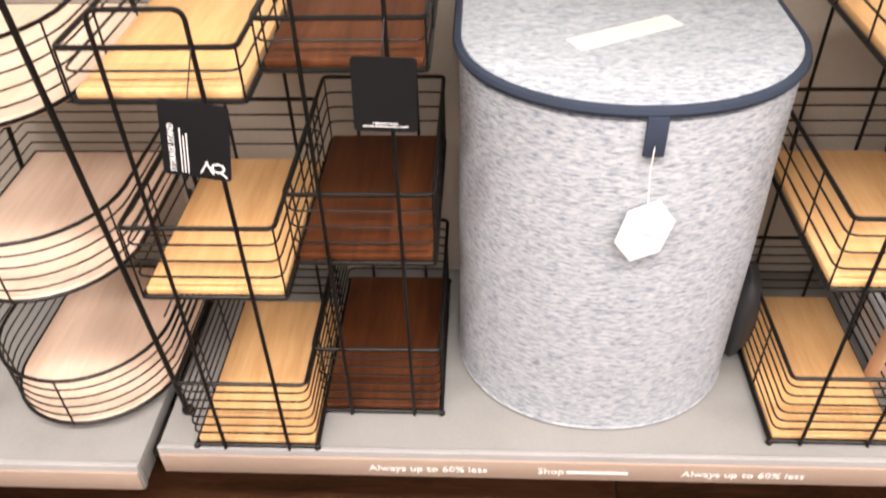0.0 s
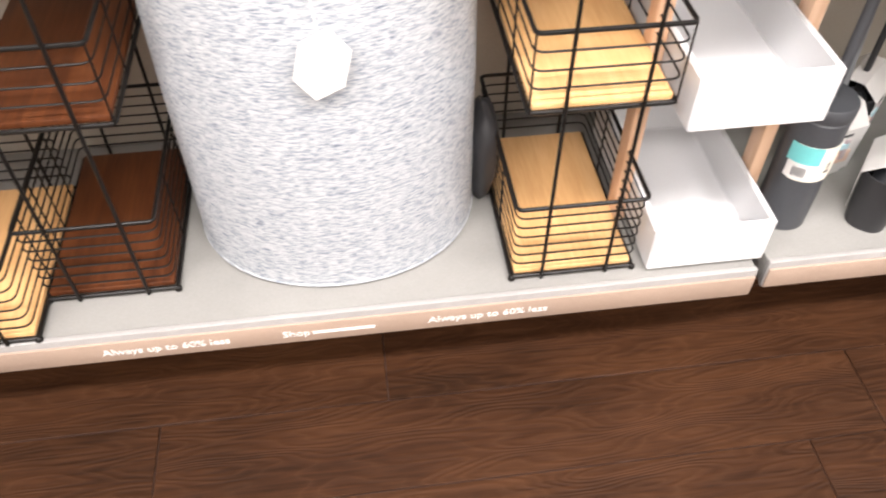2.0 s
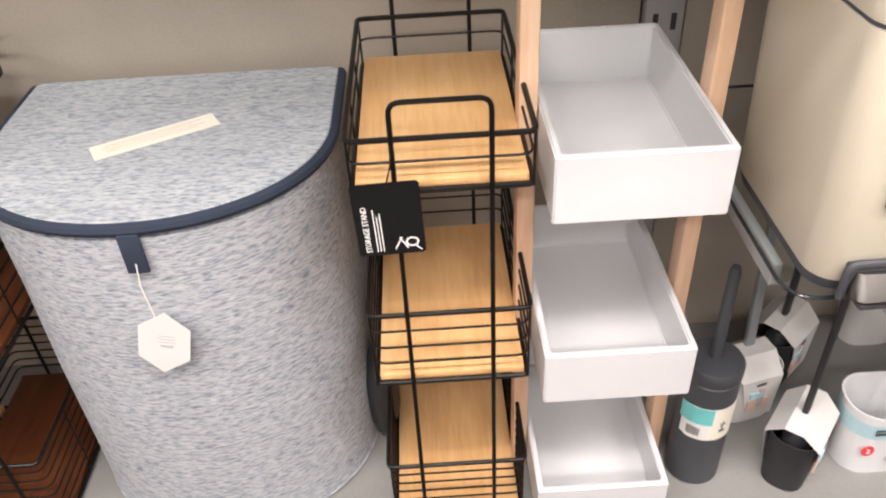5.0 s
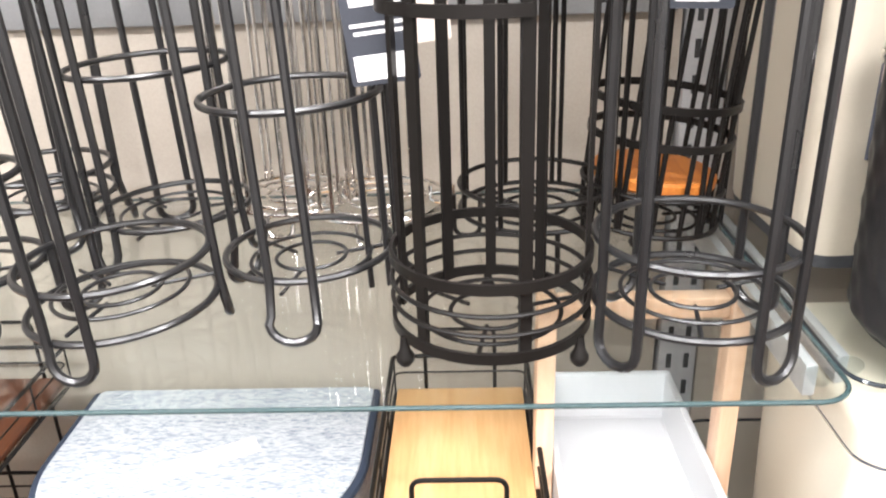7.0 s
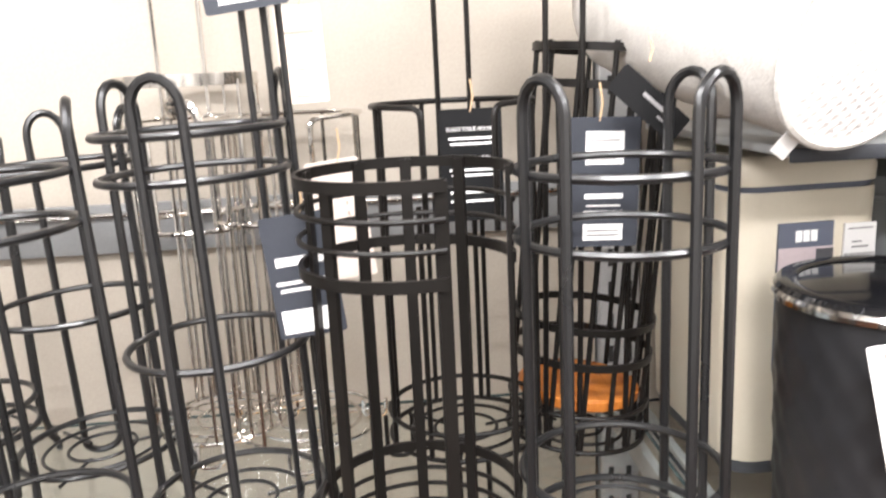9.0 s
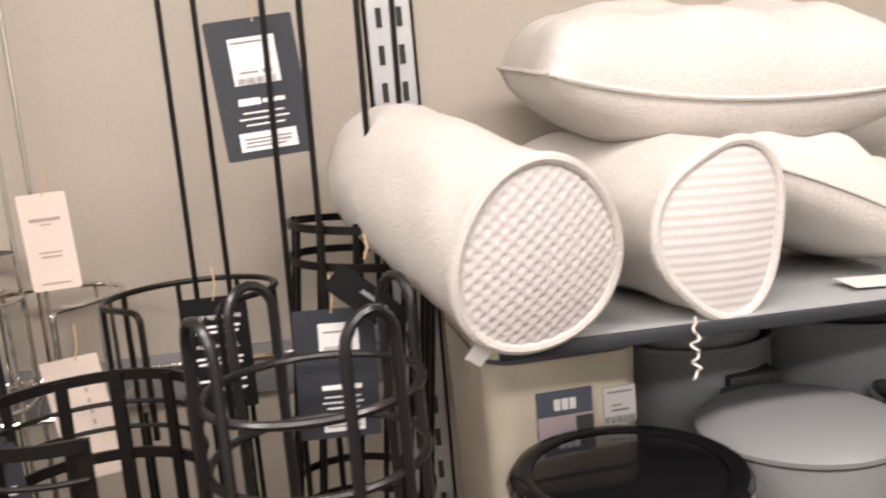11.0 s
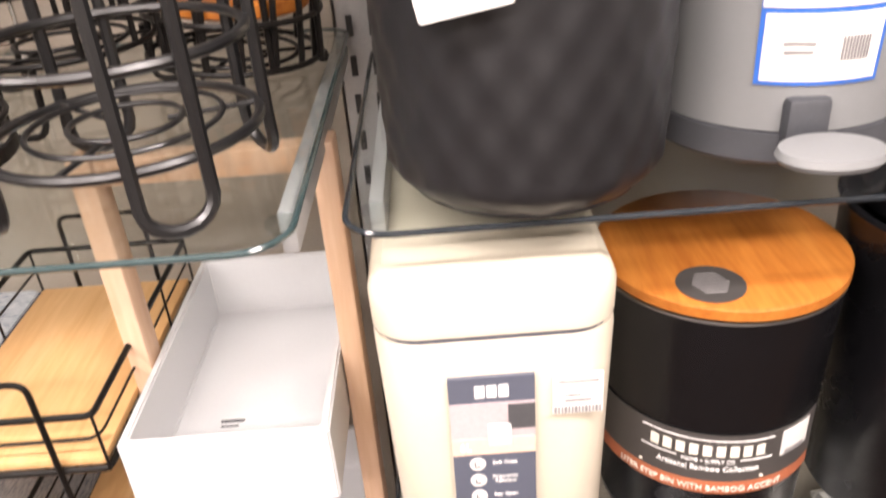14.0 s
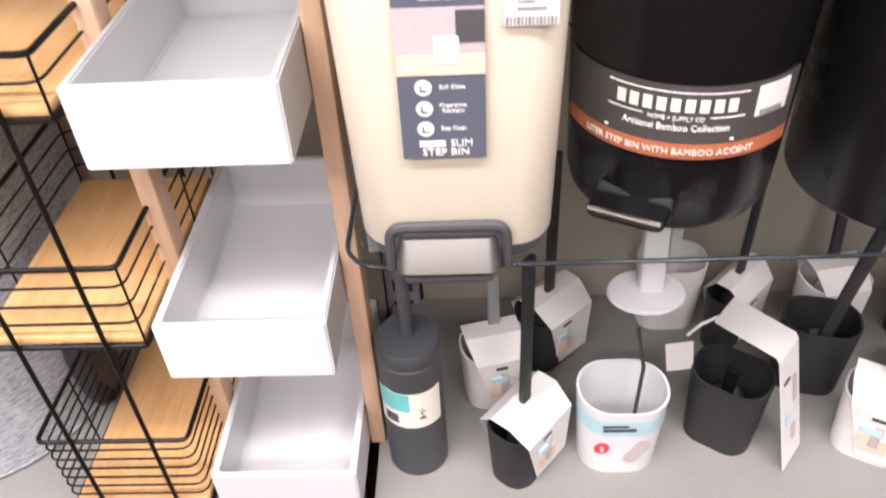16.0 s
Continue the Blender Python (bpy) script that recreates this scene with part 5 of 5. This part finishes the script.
# ---------- rolled mats and cushions on the steel shelf ----------
def rolled_mat(x, y, z, rx, rz_, length, yaw, label, grid=True, droop=-4, bulge=(90, 0.03)):
    t = thing("rolled_bath_mat", x, y, z, yaw, label, "bath mat", "rolled white bath mats")
    n, k = 56, 34

    def edge(a, u=0.0):
        """The roll's uneven outline, rounder towards its far end."""
        q = 1 + (1 - 0.6 * u) * bulge[1] * math.cos(3 * (a - radians(bulge[0]))) + 0.012 * math.cos(2 * a + x * 9)
        return rx * q * math.cos(a), rz_ * q * math.sin(a)
    bm = bmesh.new()
    rows = []
    for i in range(k + 1):
        u = i / k
        f = 1.0 - 0.3 * max(0, u - 0.84) - 0.9 * max(0, u - 0.95) - 0.035 * (u < 0.02) + 0.025 * math.sin(u * 3.1)
        row = []
        for j in range(n):
            a = 2 * math.pi * j / n
            w = f * (1 + 0.045 * noise.noise(Vector((math.cos(a) * 1.4, math.sin(a) * 1.4, u * 5 + x * 7))) + 0.02 * noise.noise(Vector((math.cos(a) * 4, math.sin(a) * 4, u * 12 + x))))
            ex, ez = edge(a, u)
            row.append(bm.verts.new((ex * w, length * u, ez * w)))
        rows.append(row)
    for i in range(k):
        for j in range(n):
            bm.faces.new((rows[i][j], rows[i][(j + 1) % n], rows[i + 1][(j + 1) % n], rows[i + 1][j]))
    bm.faces.new(rows[-1])
    bm.faces.new(rows[0][::-1])
    m = pose(0, 0, 0, droop)
    part("roll", bm, M_TERRY, t, "white terry cotton roll", m)
    part("piping", tube([(edge(a)[0] * 0.985, -0.004, edge(a)[1] * 0.985) for a in np.linspace(0, 2 * math.pi, 64, endpoint=False)], 0.0055, True), M_TERRY, t, "white piped edge", m)
    # padded end face woven in raised ridges
    g, step, cell = bmesh.new(), 0.0021, {}
    half = int(max(rx, rz_) * 1.1 / step) + 1
    for ia in range(-half, half + 1):
        for ib in range(-half, half + 1):
            cx, cz = ia * step, ib * step
            ex, ez = edge(math.atan2(cz / rz_, cx / rx))
            d = math.hypot(cx, cz) / math.hypot(ex, ez)
            if d > 0.985:
                continue
            if grid:
                ridge = max(abs(math.cos(math.pi * (cx * 0.75 + cz) / 0.0125)) ** 5, abs(math.cos(math.pi * (cx * 0.9 - cz) / 0.0125)) ** 5)
            else:
                ridge = abs(math.cos(math.pi * (cz + 0.04 * cx) / 0.0088)) ** 3 * (0.72 + 0.28 * abs(math.cos(math.pi * cx / 0.0088)))
            cell[ia, ib] = g.verts.new((cx, -0.009 * (1 - d * d) - (0.0013 if grid else 0.0008) * ridge, cz))
    for (ia, ib), v in cell.items():
        q = [cell.get(p) for p in ((ia, ib), (ia + 1, ib), (ia + 1, ib + 1), (ia, ib + 1))]
        if None not in q:
            g.faces.new(q)
    part("waffle_face", g, M_WAFFLE, t, "woven waffle end face", m @ pose(0, -0.004, 0))
    return t


mat = rolled_mat(0.892, -0.018, 1.629, 0.081, 0.085, 0.35, 17, "white rolled bath mat with a waffle-textured end", True, 12, (95, 0.035))
part("care_label", bm_box(-0.009, 0.009, -0.0005, 0.0005, -0.012, 0.012, 0.0004, 1), M_PAPER, mat, "white sewn-in care label", pose(-0.05, 0.02, -0.077, 20, 35, 0))
rolled_mat(1.079, 0.028, 1.629, 0.071, 0.082, 0.36, 12, "white rolled bath mat with a ribbed end and loose cord", False, 3, (52, 0.085))
t = thing("loose_cord", 1.043, 0.012, 1.553, label="curled white cord hanging from a rolled mat", category="cord")
part("cord", tube([(0.0005 + 0.0035 * math.sin(u * 1.3) * min(1, u / 6), 0.003 * math.cos(u * 2.3) * min(1, u / 8), -0.0032 * u) for u in np.linspace(0, 19, 60)], 0.0013, n=5), M_STRING, t)


def cushion(x, y, z, w, d, h, rz, rx, label, droop=0.0, tilt=0.0):
    t = thing("bath_pillow", x, y, z, rz, label, "pillow", "white pillows")
    bm = bmesh.new()
    n = 36
    top, bot = [], []
    for i in range(n + 1):
        rt, rb = [], []
        for j in range(n + 1):
            u, v = 2 * i / n - 1, 2 * j / n - 1
            f = max(0.0, (1 - abs(u) ** 2.6) * (1 - abs(v) ** 2.6)) ** 0.46
            px, py = u * w / 2 * (1 - 0.06 * (1 - v * v) * abs(u) - 0.06 * (u * v) ** 4), v * d / 2 * (1 - 0.06 * (1 - u * u) * abs(v) - 0.06 * (u * v) ** 4)
            dz = -droop * (1 - u * u)
            wr = 0.018 * noise.noise(Vector((u * 2.2 + x, v * 2.2, 0.3))) + 0.006 * noise.noise(Vector((u * 6 + x, v * 3, 1.3))) + 0.005 * max(abs(u), abs(v)) ** 3 * noise.noise(Vector((u * 13 + x, v * 13, 4.3)))
            rt.append(bm.verts.new((px, py, (h / 2) * f + wr * f + dz)))
            rb.append(rt[-1] if i in (0, n) or j in (0, n) else bm.verts.new((px, py, -(h / 2) * 0.7 * f + dz)))
        top.append(rt)
        bot.append(rb)
    for i in range(n):
        for j in range(n):
            bm.faces.new((top[i][j], top[i + 1][j], top[i + 1][j + 1], top[i][j + 1]))
            q = [bot[i][j], bot[i][j + 1], bot[i + 1][j + 1], bot[i + 1][j]]
            if len(set(q)) > 2 and set(q) != {top[i][j], top[i + 1][j], top[i + 1][j + 1], top[i][j + 1]}:
                bm.faces.new(q)
    rim = [top[i][0] for i in range(n)] + [top[n][j] for j in range(n)] + [top[i][n] for i in range(n, 0, -1)] + [top[0][j] for j in range(n, 0, -1)]
    seam = tube([v.co.copy() for v in rim], 0.0028, True, 6)
    part("cover", bm, M_TERRY, t, "", pose(0, 0, 0, rx, tilt))
    part("seam", seam, M_TERRY, t, "stitched edge seam", pose(0, 0, 0, rx, tilt))
    return t


cushion(1.156, 0.235, 1.786, 0.435, 0.32, 0.2, -2, 6, "white plump pillow lying over rolled mats", 0.024, 4.4)
low = cushion(1.243, 0.2, 1.622, 0.25, 0.28, 0.145, -8, -8, "white pillow resting on the steel shelf", -0.01, 25)
part("care_label", bm_box(-0.035, 0.035, -0.02, 0.02, -0.0004, 0.0004), M_PAPER, low, "white paper label", pose(0.045, -0.12, -0.072, 3, 2, 6))
cushion(1.54, 0.21, 1.632, 0.33, 0.34, 0.21, 8, -2, "white folded pillow at the end of the row")
cushion(1.86, 0.2, 1.622, 0.3, 0.34, 0.19, -5, -2, "white pillow past the folded one")


# ---------- toilet brushes on the base shelf ----------
def canister_brush(x, y):
    t = thing("toilet_brush", x, y, DECK, 0, "charcoal cylindrical toilet brush canister with a paper label", "toilet brush")
    part("canister", lathe([(0, 0), (0.041, 0), (0.0435, 0.003), (0.0435, 0.225), (0.041, 0.228), (0, 0.228)], 48), M_CHARCOAL, t)
    part("lid", lathe([(0.0435, 0.229), (0.0445, 0.231), (0.0445, 0.25), (0.042, 0.254), (0.012, 0.257), (0, 0.257)], 48), M_CHARCOAL, t)
    part("handle", lathe([(0, 0.255), (0.0085, 0.255), (0.0085, 0.42), (0.006, 0.428), (0, 0.43)], 20), M_CHARCOAL, t)
    lb = part("label", cyl_patch(0.0438, 215, 330, 0.115, 0.185), M_CREAMP, t, "beige paper label")
    part("label_band", cyl_patch(0.0446, 200, 268, 0.15, 0.185), M_TEAL, lb, "teal block")
    part("barcode_sticker", cyl_patch(0.0446, 205, 262, 0.118, 0.15), M_PAPER, lb, "white barcode sticker")
    tagged(part("barcode", wrap(bars_bm([(-0.012 + 0.0024 * k, 0, 0.0012, 0.018) for k in range(9)]), 0.0454, 236, 0.134), M_GREYPRINT, lb), kind="stuff")
    part("label_print", wrap(bars_bm([(0.0, 0.0, 0.0009, 0.018), (-0.003, 0.004, 0.004, 0.0012), (0.003, 0.002, 0.004, 0.0012), (-0.002, -0.002, 0.003, 0.0012), (0.0, -0.012, 0.009, 0.004)]), 0.0446, 290, 0.148), M_TMGREY, lb)
    return t


canister_brush(0.865, 0.118)


def cup(outer, inner, h, wall=0.003, floor=0.006):
    """Open cup from an outline (bottom) that widens to the top."""
    bm = bmesh.new()
    n = len(outer)
    b0 = [bm.verts.new((x, y, 0)) for x, y in inner]
    o1 = [bm.verts.new((x, y, h)) for x, y in outer]
    i1 = [bm.verts.new((x * 0.94, y * 0.94, h)) for x, y in outer]
    i0 = [bm.verts.new((x * 0.92, y * 0.92, floor)) for x, y in inner]
    for j in range(n):
        k = (j + 1) % n
        bm.faces.new((b0[j], b0[k], o1[k], o1[j]))
        bm.faces.new((o1[j], o1[k], i1[k], i1[j]))
        bm.faces.new((i1[j], i1[k], i0[k], i0[j]))
    bm.faces.new(b0[::-1])
    bm.faces.new(i0)
    return bm


def cup_brush(x, y, rz, mat, label, sleeve=True, handle_lean=0, hmat=M_BLACKMATT, reach=(-0.051, 0.036), handle_top=0.4, depth=0.088):
    t = thing("toilet_brush", x, y, DECK, rz, label, "toilet brush", "toilet brushes in cup holders")
    o, i = rrect(0.112, depth, depth * 0.41), rrect(0.098, depth - 0.014, depth * 0.34)
    part("holder", cup(o, i, 0.112 if sleeve else 0.135), mat, t)
    part("handle", bm_box(-0.009, 0.009, -0.005, 0.005, 0.02, handle_top, 0.003), hmat, t, "", pose(0, 0, 0.0, handle_lean))
    part("brush_head", lathe([(0, 0.012), (depth * 0.29, 0.016), (depth * 0.32, 0.04), (depth * 0.27, 0.085), (0.01, 0.1), (0, 0.1)], 24), M_CHARCOAL if mat is not M_PAPER else M_PAPER, t)
    if sleeve:
        s = bmesh.new()
        w1, w2, hz = reach[0], reach[1], 0.143
        prof = [(py * depth / 0.088, pz) for py, pz in ((-0.0405, 0.012), (-0.046, 0.112), (-0.016, hz), (0.016, hz), (0.046, 0.112), (0.0405, 0.012))]
        out = -0.0465 * (depth / 0.088 - 1)
        a = [s.verts.new((w1 + 0.3 * (hz - pz), py, pz)) for py, pz in prof]
        b = [s.verts.new((w2, py, pz)) for py, pz in prof]
        a2 = [s.verts.new((w1 + 0.3 * (hz - pz), py * 1.015, pz + 0.0008)) for py, pz in prof]
        b2 = [s.verts.new((w2, py * 1.015, pz + 0.0008)) for py, pz in prof]
        for q in range(5):
            s.faces.new((a2[q], b2[q], b2[q + 1], a2[q + 1]))
            s.faces.new((a[q], a[q + 1], b[q + 1], b[q]))
            s.faces.new((a[q], a2[q], a2[q + 1], a[q + 1]))
            s.faces.new((b[q], b[q + 1], b2[q + 1], b2[q]))
        s.faces.new((a[0], b[0], b2[0], a2[0]))
        s.faces.new((a[5], a2[5], b2[5], b[5]))
        sl = part("card_sleeve", s, M_PAPER, t, "printed white card sleeve", smooth=False)
        part("sleeve_print", bm_box(-0.02, 0.02, -0.0478, -0.043, 0.036, 0.062), M_PEACH, sl, m=pose(0, out + 0.002, 0))
        part("sleeve_brush_print", bm_box(-0.004, 0.008, -0.048, -0.043, 0.045, 0.09, 0.002), M_MAUVE, sl, m=pose(0, out, 0))
        part("sleeve_blue", bm_box(-0.02, 0.006, -0.0482, -0.043, 0.07, 0.082), M_SKY, sl, m=pose(0, out, 0))
        part("sleeve_print_bar", bm_box(-0.012, 0.006, -0.0485, -0.045, 0.098, 0.103), M_GREYPRINT, sl, m=pose(0, out + 0.001, 0))
    return t


def pulled_sleeve(holder, turn):
    """Card sleeve shoved off its holder: long printed panel, top strap and a bent flap."""
    prof = [(0.105, 0.003), (0.056, 0.198), (0.05, 0.206), (-0.04, 0.218)]
    s = bmesh.new()
    grid = [[s.verts.new((px + d, wy, pz + d)) for wy in (-0.012, 0.05)] for d in (0.0, 0.0009) for px, pz in prof]
    for q in range(3):
        s.faces.new((grid[q][0], grid[q + 1][0], grid[q + 1][1], grid[q][1]))
        s.faces.new((grid[q + 4][0], grid[q + 4][1], grid[q + 5][1], grid[q + 5][0]))
        for e in (0, 1):
            s.faces.new((grid[q][e], grid[q + 4][e], grid[q + 5][e], grid[q + 1][e]))
    s.faces.new((grid[0][0], grid[0][1], grid[4][1], grid[4][0]))
    s.faces.new((grid[3][0], grid[7][0], grid[7][1], grid[3][1]))
    sl = part("card_sleeve", s, M_PAPER, holder, "printed white card sleeve pulled aside", pose(0, 0, 0, 0, 0, turn), smooth=False)
    part("torn_strip", tube([(-0.04, 0.0, 0.2185), (-0.055, -0.012, 0.205), (-0.066, -0.03, 0.19)], 0.0022, n=5), M_PAPER, sl)
    part("torn_flap", bm_box(-0.019, 0.019, -0.0005, 0.0005, -0.034, 0.034, 0.0004, 1), M_PAPER, sl, "torn white card flap", pose(-0.066, -0.04, 0.155, 8, -10, 38))
    face = pose(0.0815, 0.019, 0.1, 0, 0, 90) @ pose(0, 0, 0, 90 - 14.1, 0, 0)
    for w, h, px, pz, mat_, nm in ((0.011, 0.05, 0.012, 0.03, M_MAUVE, "brush_picture"), (0.016, 0.022, -0.012, -0.012, M_SKY, "blue_picture"), (0.014, 0.032, 0.004, -0.045, M_MAUVE, "brush_picture"), (0.02, 0.005, -0.012, 0.058, M_GREYPRINT, "print_bar")):
        part(nm, loft([(rrect(w, h, min(w, h) * 0.45, 4), -0.0003), (rrect(w, h, min(w, h) * 0.45, 4), 0.0005)]), mat_, sl, "", face @ pose(px, pz, 0.0016))


cup_brush(1.02, 0.098, 50, M_BLACKMATT, "black toilet brush holder in a white card sleeve", reach=(-0.056, 0.054), depth=0.08)
cup_brush(0.985, 0.238, 14, M_PAPER, "white toilet brush holder with a printed card sleeve", hmat=M_MIDGREY, handle_lean=-4)
cup_brush(1.073, 0.318, 42, M_BLACKMATT, "black toilet brush holder standing at the shelf back", reach=(-0.05, 0.054), depth=0.084)
opened = cup_brush(1.318, 0.148, -35, M_BLACKMATT, "open black toilet brush holder with its sleeve pulled aside", sleeve=False, handle_lean=4, hmat=M_BLACKGLOSS, handle_top=0.15)
pulled_sleeve(opened, -5)
cup_brush(1.478, 0.252, -12, M_BLACKMATT, "black toilet brush holder behind a pulled card sleeve", sleeve=False, handle_lean=14)
cup_brush(1.38, 0.35, 45, M_BLACKMATT, "black toilet brush holder behind an open one", reach=(-0.05, 0.054), depth=0.066)
cup_brush(1.545, 0.37, 10, M_PAPER, "white toilet brush holder in a card sleeve at the back", hmat=M_BLACKMATT, handle_lean=-8)
cup_brush(1.53, 0.122, -30, M_PAPER, "white toilet brush holder with pale card sleeve", hmat=M_PAPER)
cup_brush(1.655, 0.2, -25, M_PAPER, "white toilet brush holder in a printed sleeve further along", hmat=M_BLACKMATT, handle_lean=6)
cup_brush(1.7, 0.36, 40, M_BLACKMATT, "black toilet brush holder at the far shelf back", reach=(-0.022, 0.05))
cup_brush(1.285, 0.4, 0, M_PAPER, "plain white toilet brush holder at the shelf back", sleeve=False, hmat=M_PAPER)

t = thing("toilet_brush", 1.158, 0.122, DECK, 0, "white toilet brush holder with a blue label and lifted handle", "toilet brush")
part("holder", cup(rrect(0.128, 0.102, 0.047), rrect(0.112, 0.09, 0.04), 0.138), M_WHITE, t)
lb = bmesh.new()
lo_, hi_ = [[lb.verts.new((px, py, z)) for px, py in rrect(w_, d_, 0.045)] for w_, d_, z in ((0.1236, 0.099, 0.09), (0.1278, 0.1018, 0.122))]
for j in range(len(lo_)):
    lb.faces.new((lo_[j], lo_[(j + 1) % len(lo_)], hi_[(j + 1) % len(lo_)], hi_[j]))
part("label_band", lb, M_SKY, t, "pale blue label band")
part("brush_print", loft([(rrect(0.02, 0.05, 0.009, 4), -0.0005), (rrect(0.02, 0.05, 0.009, 4), 0.0005)]), M_MAUVE, t, "printed mauve brush picture", pose(0.02, -0.0492, 0.055, 88) @ pose(0, 0, 0, 0, 0, -28))
part("red_spot", lathe([(0, 0), (0.011, 0), (0.011, 0.0006), (0, 0.0006)], 24), M_RED, t, "round red number spot", pose(-0.03, -0.0478, 0.062, 86))
part("spot_number", stand_up(text_bm("2", 0.014), -0.03, -0.0496, 0.062), M_INK, t)
part("label_print", stand_up(bars_bm([(-0.01, 0.006, 0.035, 0.004), (-0.004, -0.002, 0.045, 0.006)]), -0.005, -0.0516, 0.108), M_GREYPRINT, t)
part("brush_handle", tube([(0.022, 0.0, 0.05), (0.026, 0.006, 0.17), (0.012, 0.012, 0.24)], 0.003), M_STEEL, t, "steel brush stem")
part("handle_grip", bm_box(-0.017, 0.017, -0.011, 0.011, 0.0, 0.12, 0.008), M_WHITE, t, "white handle grip", pose(0.026, 0.036, 0.287, -8))
part("handle_disc", lathe([(0, 0), (0.047, 0.0), (0.051, 0.004), (0.049, 0.009), (0, 0.01)], 36, 0, 0, 1, 0.75), M_WHITE, t, "white handle collar", pose(0.02, 0.032, 0.282, 6))


# ---------- floor planks ----------
ft = tagged(part("floor", bm_box(-3.5, 4.5, -3.5, 0.75, -0.05, -0.003), M_JOINT), "dark brown wood-look plank floor", "floor", kind="structure")
PW, PL = 0.165, 1.22
pm = finish(bm_box(-PL / 2 + 0.0008, PL / 2 - 0.0008, -PW / 2 + 0.0008, PW / 2 - 0.0008, -0.004, 0.0, 0.0012, 1), "plank", M_FLOOR)
rng = random.Random(4)
for row in range(-20, 5):
    off = rng.random() * PL
    for col in range(-4, 5):
        py = row * PW - 0.1275
        x0, x1 = max(-3.395, col * PL + off - PL / 2), min(4.395, col * PL + off + PL / 2)
        if x1 - x0 < 0.05 or py - PW / 2 < -3.4 or py + PW / 2 > 0.62:
            continue
        full = x1 - x0 > PL - 0.001
        me = pm if full else finish(bm_box((x0 - x1) / 2 + 0.0008, (x1 - x0) / 2 - 0.0008, -PW / 2 + 0.0008, PW / 2 - 0.0008, -0.004, 0.0, 0.0012, 1), "plank", M_FLOOR)
        ob = new("plank", me)
        ob.parent = ft
        ob.location = ((x0 + x1) / 2, py, 0.0)
